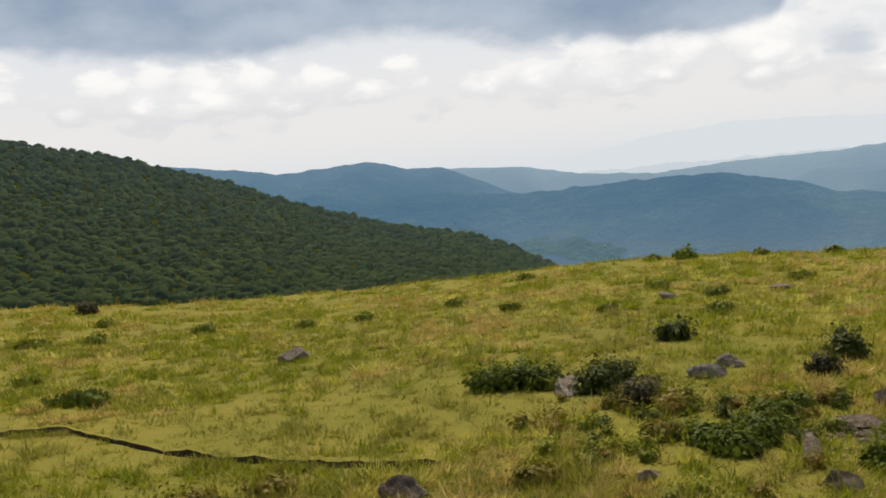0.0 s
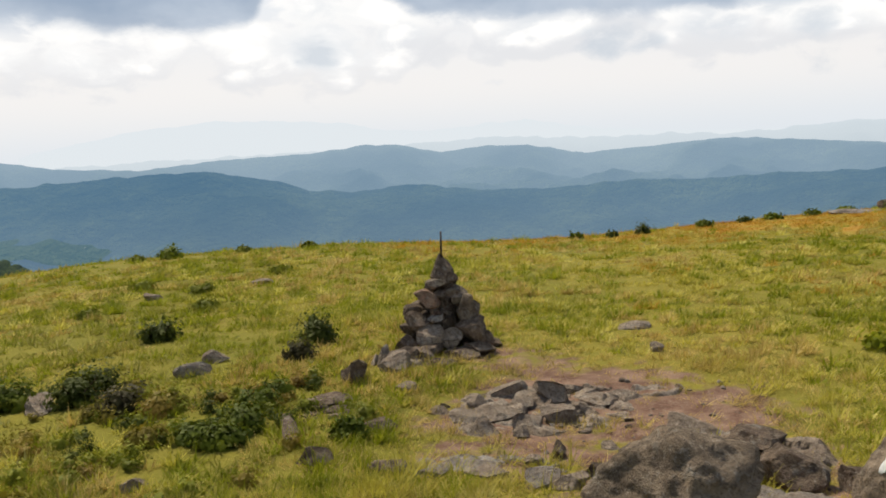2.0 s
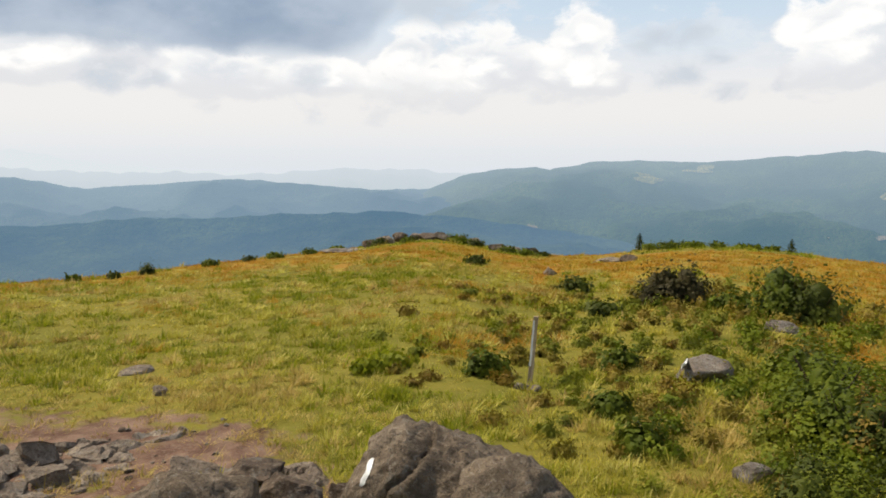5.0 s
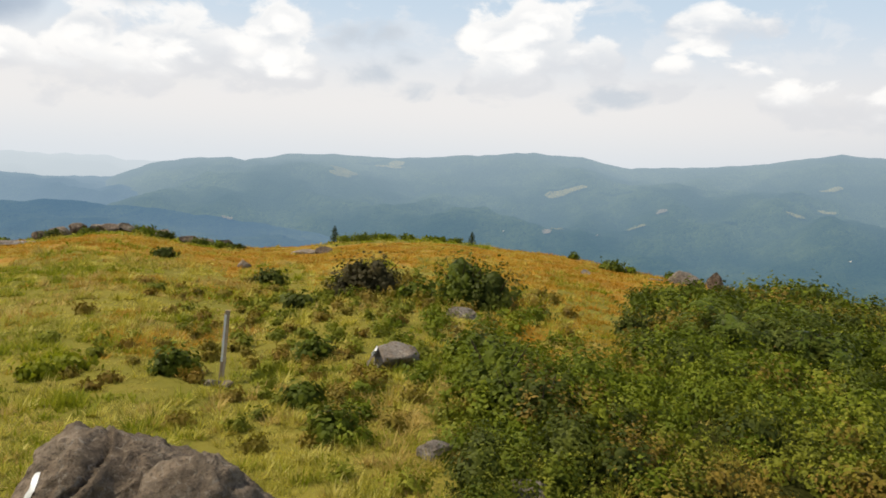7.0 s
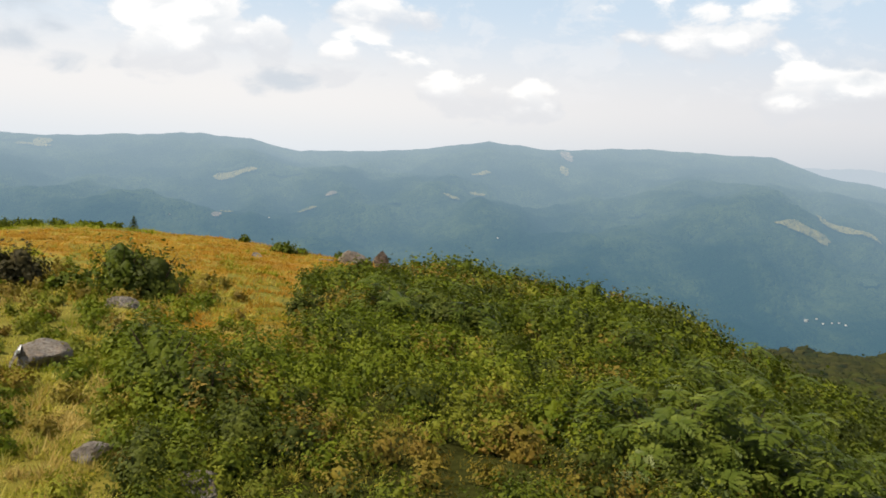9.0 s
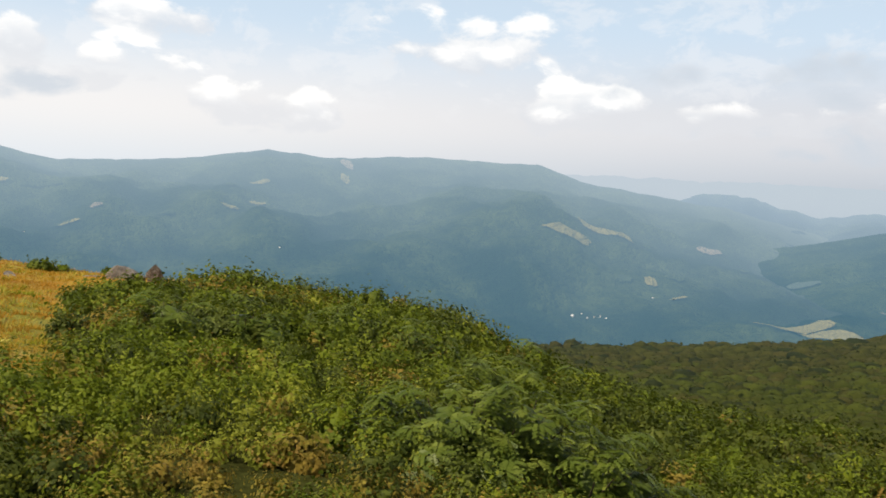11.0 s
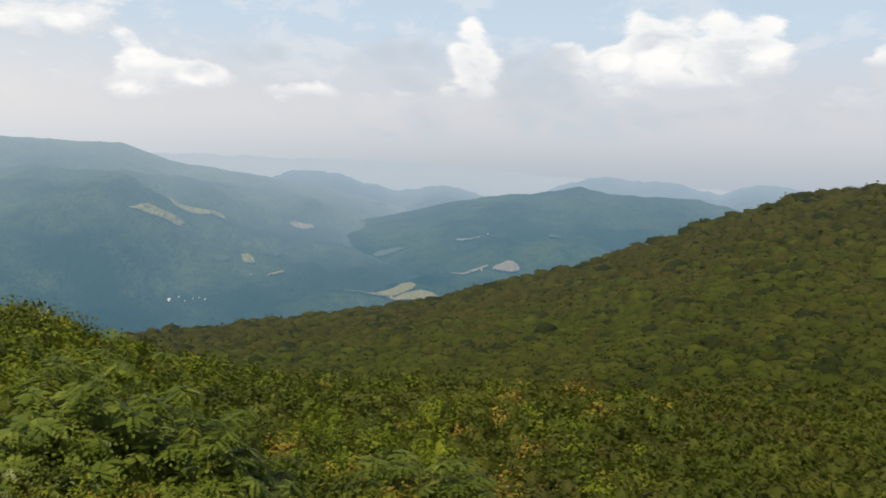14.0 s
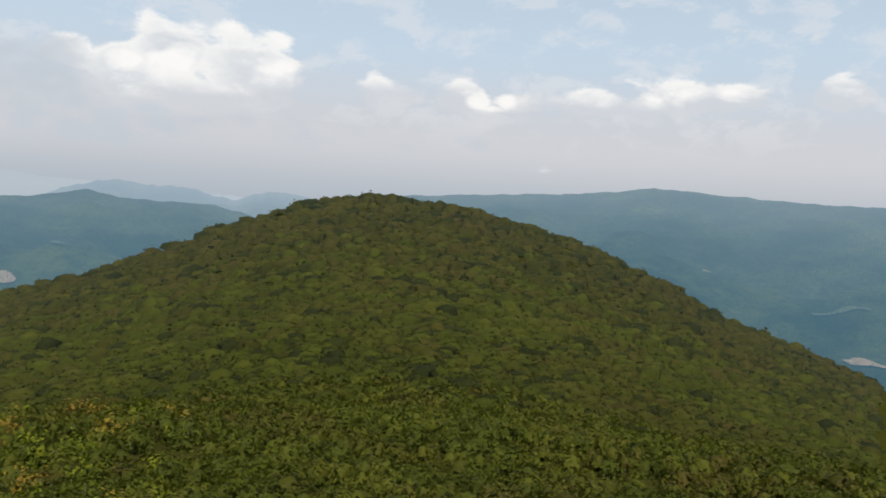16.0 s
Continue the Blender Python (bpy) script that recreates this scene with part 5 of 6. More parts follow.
# rocks on the bank and over the meadow
for h, d, s, seed, mat in ((27.7, 9.75, (0.20, 0.18, 0.24), 41, MAT_DARK_STONE), (25.8, 8.9, (0.30, 0.26, 0.11), 42, MAT_DARK_STONE), (22.8, 7.9, (0.14, 0.55, 0.08), 43, MAT_DARK_STONE),
                           (24.5, 6.95, (0.20, 0.16, 0.14), 44, MAT_DARK_STONE), (16.9, 11.2, (0.26, 0.18, 0.16), 45, MAT_PALE_STONE), (18.6, 11.8, (0.22, 0.16, 0.14), 46, MAT_STONE),
                           (7.3, 10.8, (0.26, 0.50, 0.13), 47, MAT_STONE), (12.2, 6.95, (0.14, 0.12, 0.11), 48, MAT_STONE), (14.8, 20.0, (0.30, 0.2, 0.13), 49, MAT_STONE),
                           (22.0, 21.0, (0.34, 0.2, 0.11), 50, MAT_STONE), (-11.2, 16.2, (0.36, 0.26, 0.26), 51, MAT_STONE), (-5.0, 7.05, (0.26, 0.2, 0.16), 52, MAT_DARK_STONE),
                           (29.4, 7.8, (0.22, 0.14, 0.09), 53, MAT_DARK_STONE), (47.5, 12.8, (0.34, 0.22, 0.10), 54, MAT_STONE), (49.2, 11.0, (0.13, 0.11, 0.10), 55, MAT_STONE),
                           (76.1, 30.3, (0.30, 0.3, 0.30), 56, MAT_STONE), (91.5, 16.6, (0.34, 0.2, 0.20), 57, MAT_PALE_STONE), (90.0, 7.2, (0.26, 0.13, 0.13), 58, MAT_PALE_STONE),
                           (96.9, 6.35, (0.28, 0.18, 0.13), 59, MAT_PALE_STONE), (74.6, 10.55, (0.16, 0.12, 0.08), 60, MAT_PALE_STONE), (75.2, 10.5, (0.10, 0.1, 0.07), 61, MAT_STONE),
                           (106.7, 36.0, (0.85, 0.5, 0.55), 62, MAT_PALE_STONE), (108.3, 36.2, (0.5, 0.4, 0.75), 63, MAT_DARK_STONE), (99.9, 33.0, (0.24, 0.2, 0.2), 64, MAT_PALE_STONE),
                           (80.0, 41.0, (0.9, 0.5, 0.22), 65, MAT_STONE), (81.6, 40.5, (0.5, 0.4, 0.25), 66, MAT_DARK_STONE), (62.0, 52.0, (1.6, 0.8, 0.25), 67, MAT_PALE_STONE),
                           (102.2, 43.0, (0.8, 0.5, 0.3), 68, MAT_STONE), (31.3, 9.3, (0.16, 0.12, 0.09), 69, MAT_STONE), (36.5, 12.0, (0.2, 0.16, 0.1), 70, MAT_DARK_STONE),
                           (104.8, 37.5, (0.5, 0.3, 0.12), 71, MAT_PALE_STONE)):
    rock(h, d, s, mat, seed, {MAT_STONE: "grey lichen-spotted rock half sunk in grass", MAT_DARK_STONE: "dark weathered rock half sunk in grass", MAT_PALE_STONE: "pale sunlit rock among low growth"}[mat])

# rock ledges on the far knoll
for i, (h, d) in enumerate(((63.6, 56), (64.6, 57), (65.6, 57.5), (66.6, 58), (67.6, 57), (68.6, 57), (69.8, 56.5), (70.8, 56), (72.4, 56), (73.4, 55.5), (74.6, 55))):
    rock(h, d, (0.75, 0.5, 0.42), MAT_STONE if i % 2 else MAT_DARK_STONE, 80 + i, "rock ledge cropping out on the grassy knoll", "rock ledges on the knoll", sink=0.2)

# loose stones on the trodden soil
for i in range(190):
    h, d = RNG.uniform(35, 62), RNG.uniform(5.9, 9.6)
    px, py = polar(h, d)
    if bareness(px, py) < 0.1:
        continue
    s = 0.010 + 0.040 * RNG.random() ** 2.5
    rock(h, d, (s * RNG.uniform(0.9, 1.6), s, s * 0.7), (MAT_STONE, MAT_PALE_STONE, MAT_PALE_STONE, MAT_DARK_STONE)[i % 4], 200 + i, "small loose stone lying on trodden soil", "loose stones on the soil", sub=2, cuts=5, turn=RNG.uniform(0, 360), name="stone")


def blazed_rock():
    p = on_ground(86.5, 11.2, 0.0)
    root = thing("rock", p, "pale rock with a small white painted blaze in the scrub", "rock", turn=-radians(86.5))
    data = rock_data("stone", (0.44, 0.3, 0.26), MAT_PALE_STONE, 91, 4, 9, 0.1, False)
    ob = part("stone", data, root)
    for v in data.vertices:
        v.co.z += 0.12
    blaze(root, (-0.20, 0.25, 0.03, 0.05, 0.2))


blazed_rock()


# ---- cairn ----
def cairn():
    base = on_ground(34.5, 11.6, 0.0)
    root = thing("cairn", base, "pyramid cairn of stacked dark rocks with an iron rod on top", "cairn", turn=-radians(34.5))
    rng = random.Random(5)
    # the great stones of the open face: across, away, up, half width, half height
    for i, (x, y, z, w, t, mat) in enumerate(((-0.57, -0.44, 0.18, 0.19, 0.18, MAT_DARK_STONE), (-0.23, -0.47, 0.27, 0.22, 0.22, MAT_STONE), (0.14, -0.47, 0.23, 0.19, 0.18, MAT_STONE),
                                              (0.47, -0.39, 0.32, 0.28, 0.28, MAT_DARK_STONE), (0.70, -0.40, 0.18, 0.13, 0.15, MAT_DARK_STONE), (-0.25, -0.63, 0.08, 0.28, 0.12, MAT_DARK_STONE),
                                              (0.18, -0.66, 0.05, 0.23, 0.08, MAT_DARK_STONE), (0.55, -0.61, 0.08, 0.25, 0.11, MAT_DARK_STONE), (-0.42, -0.32, 0.47, 0.21, 0.15, MAT_DARK_STONE),
                                              (-0.10, -0.33, 0.51, 0.17, 0.07, MAT_PALE_STONE), (0.36, -0.28, 0.57, 0.20, 0.25, MAT_BOULDER), (0.03, -0.12, 0.62, 0.16, 0.15, MAT_DARK_STONE),
                                              (0.53, -0.19, 0.59, 0.15, 0.15, MAT_DARK_STONE), (-0.25, -0.20, 0.77, 0.24, 0.18, MAT_RED_STONE), (0.07, -0.14, 0.82, 0.20, 0.11, MAT_DARK_STONE),
                                              (0.29, -0.18, 0.75, 0.14, 0.14, MAT_STONE), (-0.08, -0.12, 0.97, 0.16, 0.09, MAT_STONE), (0.09, -0.09, 1.00, 0.15, 0.11, MAT_DARK_STONE))):
        part("stone", rock_data("stone", (w, w * 0.85, t), mat, 300 + i, 3, 10, 0.05, True, (0.42, 0.80)), root, m=pose(x * (0.80 if x > 0 else 0.97), y, z, rng.uniform(-7, 7), rng.uniform(-9, 9), rng.uniform(-14, 14)))
    shapes = [rock_data("stone", (1, 0.82, 0.7), m, 330 + i, 3, 7, 0.07, True, (0.40, 0.74)) for i, m in enumerate((MAT_DARK_STONE, MAT_STONE, MAT_DARK_STONE, MAT_RED_STONE))]
    part("core_stone", rock_data("core", (0.36, 0.30, 0.62), MAT_DARK_STONE, 333, 4, 7, 0.15), root, m=pose(0, 0.06, 0.40))
    z = 0.0
    for level in range(6):
        rad = 0.60 * (1 - level / 6.3) + 0.02
        size = 0.30 - 0.022 * level
        count = max(4, int(round(2 * math.pi * rad / (size * 1.4))))
        for i in range(count):
            a = 2 * math.pi * (i + 0.5 * (level % 2) + rng.uniform(-0.2, 0.2)) / count
            if math.sin(a) < -0.2:
                continue
            k = size * rng.uniform(0.75, 1.15)
            m = pose(rad * 0.84 * math.cos(a) - 0.03, rad * math.sin(a), z + k * 0.42, rng.uniform(-16, 16), rng.uniform(-16, 16), math.degrees(a) + rng.uniform(-35, 35))
            part("stone", shapes[rng.randrange(4)], root, m=m @ Matrix.Diagonal((k, k, k, 1)))
        z += size * 0.66
    # wedges and chips in the gaps
    for i in range(26):
        u, a = rng.random(), rng.uniform(math.pi, 2 * math.pi)
        r, k = 0.60 * (1 - u) + 0.05, rng.uniform(0.04, 0.085)
        m = pose(r * 0.86 * math.cos(a), r * 0.95 * math.sin(a), 0.10 + 0.95 * u, rng.uniform(-40, 40), rng.uniform(-40, 40), rng.uniform(0, 360))
        part("wedge_stone", shapes[rng.randrange(4)], root, m=m @ Matrix.Diagonal((k * 1.3, k, k * 0.8, 1)))
    tip = rock_data("stone", (0.16, 0.14, 0.27), MAT_DARK_STONE, 351, 3, 4, 0.1, True, (0.5, 0.9))
    for v in tip.vertices:
        k = 1.0 - 0.62 * max(-0.3, v.co.z / 0.27)
        v.co.x, v.co.y = v.co.x * k, v.co.y * k
    part("cap_stone", tip, root, "pointed cap stone", pose(0, 0, 1.12))
    bm = bmesh.new()
    bmesh.ops.create_cone(bm, cap_ends=True, segments=10, radius1=0.016, radius2=0.013, depth=0.50, matrix=Matrix.Translation((0, 0, 1.42)) @ Matrix.Rotation(0.03, 4, "Y"))
    part("rod", bm_data("rod", bm, MAT_RUST, True), root, "thin rusty iron rod")


cairn()
for h, d, s, seed in ((31.6, 10.75, (0.30, 0.30, 0.20), 95), (30.9, 10.35, (0.26, 0.24, 0.20), 96), (32.6, 10.9, (0.34, 0.24, 0.16), 97), (35.6, 10.9, (0.34, 0.2, 0.12), 98), (37.2, 11.5, (0.26, 0.2, 0.14), 99), (33.9, 10.5, (0.24, 0.16, 0.08), 100)):
    rock(h, d, s, MAT_STONE if seed == 96 else MAT_DARK_STONE, seed, "dark flat rock at the foot of the cairn", "rocks round the cairn's foot", sub=4)


# ---- wooden trail post ----
def post():
    p = on_ground(74.9, 10.8, 0.0)
    root = thing("trail_post", p, "weathered leaning wooden post with a pale stripe", "post", turn=-radians(74.9))
    bm = bmesh.new()
    bmesh.ops.create_cube(bm, size=1.0, matrix=Matrix.Diagonal((0.066, 0.066, 1.1, 1)))
    bmesh.ops.subdivide_edges(bm, edges=[e for e in bm.edges if abs(e.verts[0].co.z - e.verts[1].co.z) > 0.5], cuts=14)
    bmesh.ops.bevel(bm, geom=[e for e in bm.edges if abs(e.verts[0].co.x - e.verts[1].co.x) < 1e-5 and abs(e.verts[0].co.y - e.verts[1].co.y) < 1e-5], offset=0.012, segments=2, affect="EDGES")
    for v in bm.verts:
        q = noise.noise_vector(v.co * 7)
        v.co.x += 0.006 * q.x
        v.co.y += 0.006 * q.y
        v.co.z += 0.40
    part("timber", bm_data("timber", bm, MAT_WOOD), root, m=pose(0, 0, 0, 0, 4.5, 0))
    # uneven white strip along the left of the near face
    rows = 12
    verts, faces = [], []
    for i in range(rows):
        z = 0.28 + 0.62 * i / (rows - 1)
        w = 0.014 + 0.006 * noise.noise(Vector((0, 0, z * 9)))
        off = -0.020 + 0.004 * noise.noise(Vector((3, 0, z * 6)))
        verts += [(off - w, -0.040, z), (off + w, -0.040, z)]
        if i:
            o = 2 * i - 2
            faces.append((o, o + 1, o + 3, o + 2))
    part("paint_stripe", fast_mesh("paint_stripe", np.array(verts), np.array(faces), MAT_PAINT), root, "white stripe down the left of the near face", pose(0, 0, 0, 0, 4.5, 0))


post()


# ---- single shrubs, low conifers ----
def shrubs():
    meadow_rows = ((15.2, 14.2, 0.42, 0.55, MAT_DARK_SHRUB), (18.2, 20.1, 0.36, 0.42, MAT_SHRUB), (18.0, 17.3, 0.34, 0.34, MAT_SHRUB), (25.3, 12.4, 0.36, 0.72, MAT_DARK_SHRUB), (24.2, 11.3, 0.30, 0.36, MAT_BROWN_SHRUB),
                   (1.8, 11.3, 0.50, 0.46, MAT_SHRUB), (4.2, 11.2, 0.55, 0.56, MAT_SHRUB), (6.0, 11.1, 0.38, 0.46, MAT_SHRUB), (9.3, 10.6, 0.45, 0.62, MAT_DARK_SHRUB), (10.8, 11.0, 0.36, 0.52, MAT_DARK_SHRUB), (12.2, 9.7, 0.42, 0.48, MAT_BROWN_SHRUB),
                   (0.2, 23.8, 0.36, 0.26, MAT_SHRUB), (4.0, 21.0, 0.5, 0.24, MAT_SHRUB), (10.8, 18.3, 0.42, 0.22, MAT_SHRUB), (23.2, 23.4, 0.55, 0.26, MAT_SHRUB), (14.4, 22.2, 0.7, 0.24, MAT_SHRUB),
                   (16.3, 34.5, 0.75, 0.55, MAT_BRIGHT), (14.2, 34.5, 0.4, 0.3, MAT_SHRUB), (21.0, 35.0, 0.45, 0.3, MAT_SHRUB), (5.4, 31.8, 0.55, 0.2, MAT_SHRUB), (25.5, 34, 0.4, 0.2, MAT_SHRUB),
                   (-24.0, 36.5, 0.60, 0.75, MAT_BROWN_SHRUB), (-16.9, 22.6, 0.42, 0.40, MAT_SHRUB), (-23.8, 21.8, 0.45, 0.36, MAT_SHRUB), (-23.0, 26.4, 0.5, 0.25, MAT_SHRUB), (-27.8, 22.6, 0.9, 0.22, MAT_SHRUB),
                   (-28.1, 16.6, 0.45, 0.16, MAT_SHRUB), (-24.6, 13.6, 0.45, 0.24, MAT_SHRUB), (-25.6, 13.8, 0.4, 0.2, MAT_SHRUB), (-10.3, 22.2, 0.42, 0.22, MAT_SHRUB), (-6.2, 22.4, 0.40, 0.25, MAT_SHRUB), (0.4, 23.6, 0.38, 0.24, MAT_SHRUB),
                   (14.6, 9.4, 0.4, 0.34, MAT_HEATH), (16.2, 8.0, 0.26, 0.26, MAT_SHRUB), (18.0, 7.7, 0.32, 0.32, MAT_SHRUB), (19.8, 8.2, 0.32, 0.42, MAT_SHRUB), (20.9, 8.9, 0.26, 0.40, MAT_SHRUB), (13.4, 8.2, 0.26, 0.22, MAT_HEATH), (22.3, 9.4, 0.24, 0.32, MAT_SHRUB), (27.0, 7.6, 0.20, 0.26, MAT_SHRUB), (4.6, 7.0, 0.26, 0.2, MAT_HEATH), (-20, 7.4, 0.5, 0.24, MAT_HEATH), (-14, 7.6, 0.4, 0.2, MAT_HEATH))
    for h, d, w, t, mat in meadow_rows:
        mat = MAT_OLIVE if mat is MAT_SHRUB and d > 15 else mat
        label = {MAT_DARK_SHRUB: "dark green leafy shrub standing in meadow grass", MAT_SHRUB: "green low shrub standing in meadow grass", MAT_OLIVE: "olive green low shrub half sunk in meadow grass", MAT_BROWN_SHRUB: "brown-green twiggy shrub on the bank",
                 MAT_BRIGHT: "bright green shrub on the grassy brow", MAT_HEATH: "low heath cushion in dry grass"}[mat]
        shrub(on_ground(h, d), w * 0.95, t * (0.62 if mat is MAT_OLIVE else 0.85), 0.04 * max(1, d / 9) ** 0.85, int(500 + 4200 / max(d / 5, 1)), mat, label)
    slope_rows = ((85.4, 20.3, 0.80, 1.30, MAT_BROWN_SHRUB), (83.9, 20.6, 0.70, 1.25, MAT_BROWN_SHRUB), (91.2, 18.9, 1.05, 1.55, MAT_SHRUB), (93.6, 18.7, 1.0, 1.40, MAT_DARK_SHRUB), (88.4, 19.6, 0.5, 0.5, MAT_SHRUB),
                  (77.9, 24.0, 0.52, 0.52, MAT_DARK_SHRUB), (80.6, 9.2, 0.30, 0.30, MAT_SHRUB), (97.4, 8.3, 0.52, 0.84, MAT_DARK_SHRUB), (95.6, 8.5, 0.46, 0.86, MAT_SHRUB), (94.2, 9.2, 0.55, 1.08, MAT_SHRUB),
                  (92.6, 11.6, 0.50, 0.75, MAT_SHRUB), (94.8, 11.0, 0.44, 0.6, MAT_SHRUB), (71.7, 11.3, 0.32, 0.44, MAT_SHRUB), (81.2, 12.1, 0.34, 0.42, MAT_SHRUB), (63.4, 11.5, 0.46, 0.18, MAT_LUSH), (65.2, 11.7, 0.4, 0.16, MAT_LUSH),
                  (79.9, 18.6, 0.5, 0.3, MAT_DARK_SHRUB), (83.0, 7.9, 0.34, 0.3, MAT_SHRUB), (70.9, 31.2, 0.55, 0.3, MAT_DARK_SHRUB),
                  (103.2, 17.0, 0.40, 0.6, MAT_DARK_SHRUB), (107.0, 15.5, 0.6, 0.8, MAT_SHRUB), (113.4, 17.2, 0.85, 1.0, MAT_DARK_SHRUB), (111.4, 18.5, 0.8, 0.9, MAT_DARK_SHRUB), (115.6, 17.6, 0.8, 1.0, MAT_ASH), (117.6, 12.2, 0.5, 0.8, MAT_BRIGHT), (113.2, 13.0, 0.46, 0.75, MAT_BRIGHT),
                  (109.6, 26.8, 0.8, 0.8, MAT_DARK_SHRUB), (114.4, 31.5, 1.0, 1.45, MAT_SHRUB), (118.6, 31, 0.9, 1.3, MAT_DARK_SHRUB), (120.8, 30, 0.9, 1.0, MAT_SHRUB), (123.2, 28.5, 1.1, 1.5, MAT_SHRUB), (126.2, 26.5, 0.9, 1.2, MAT_SHRUB), (128.8, 25.0, 0.9, 1.1, MAT_DARK_SHRUB), (131.2, 24, 0.8, 1.0, MAT_SHRUB),
                  (117, 24, 0.9, 1.0, MAT_DARK_SHRUB), (121, 22, 0.9, 1.0, MAT_SHRUB), (125, 20, 0.8, 0.9, MAT_SHRUB), (112, 23, 0.7, 0.8, MAT_SHRUB), (107, 28, 0.6, 0.7, MAT_SHRUB), (105, 23, 0.6, 0.6, MAT_SHRUB),
                  (121.5, 9.2, 0.42, 0.66, MAT_BRIGHT), (124.6, 11.0, 0.5, 0.7, MAT_SHRUB), (128, 12.6, 0.6, 0.8, MAT_BRIGHT), (119, 8.2, 0.36, 0.5, MAT_HEATH), (143.5, 11.0, 0.6, 0.75, MAT_BRIGHT), (147, 10.0, 0.55, 0.6, MAT_SHRUB), (150.5, 9.4, 0.6, 0.6, MAT_DARK_SHRUB), (154, 9.0, 0.5, 0.5, MAT_HEATH), (158, 8.7, 0.5, 0.5, MAT_DARK_SHRUB), (162, 8.3, 0.5, 0.45, MAT_SHRUB), (166, 8.1, 0.45, 0.4, MAT_HEATH))
    for h, d, w, t, mat in slope_rows:
        label = {MAT_DARK_SHRUB: "dark green dense shrub rising from the scrub", MAT_SHRUB: "green leafy shrub rising from the scrub", MAT_BROWN_SHRUB: "purplish brown rounded shrub in the meadow",
                 MAT_BRIGHT: "bright light green leafy shrub in the scrub", MAT_LUSH: "bright green leafy clump in the meadow grass", MAT_HEATH: "brownish low heath shrub", MAT_ASH: "broad dark shrub with feathery leaves"}[mat]
        shrub(on_ground(h, d), w, t, 0.05 * max(1, d / 8) ** 0.85, int(700 + 5200 / max(d / 5, 1)), mat, label, "shrubs on the scrub slope")
    for i, (h, d, w, t) in enumerate(((64.2, 55, 0.9, 0.5), (66.2, 54, 0.7, 0.45), (69.6, 52, 1.1, 0.75), (70.8, 53, 0.9, 0.6), (73.2, 54, 0.9, 0.55), (74.4, 54, 0.9, 0.5), (75.4, 54, 0.8, 0.4), (52.7, 42, 0.55, 0.42), (57.0, 49, 0.5, 0.38), (55.2, 46, 0.4, 0.3), (59.4, 51, 0.5, 0.35), (61.4, 53, 0.8, 0.4), (46.6, 37.5, 0.2, 0.16), (44.1, 37, 0.26, 0.22),
                                       (84, 58, 1.4, 0.8), (85.6, 59, 1.3, 0.6), (87.2, 59, 1.4, 0.5), (89, 59, 1.4, 0.45), (90.6, 58.5, 1.2, 0.4), (82.9, 58, 0.9, 0.55), (101.5, 43, 0.85, 0.75), (102.8, 43, 0.45, 0.45), (98.9, 52, 0.35, 0.45), (105.6, 40, 0.35, 0.4))):
        shrub(on_ground(h, d), w, t * (0.5 if 83 < h < 91 else 0.7), 0.16, 700, (MAT_DARK_SHRUB, MAT_SHRUB, MAT_BRIGHT)[i % 3 if i < 14 else 1 + i % 2], "small shrub on the skyline of the grassy brow", "shrubs along the brow")
    shrub(on_ground(48.7, 38.0), 0.36, 0.72, 0.10, 1500, MAT_DARK_SHRUB, "small dark dense evergreen bush on the brow", "shrubs along the brow")
    spruce(on_ground(82.2, 58.5), 1.25, "small dark conifer on the grassy brow")
    spruce(on_ground(91.8, 59.0), 0.95, "small dark conifer on the grassy brow")


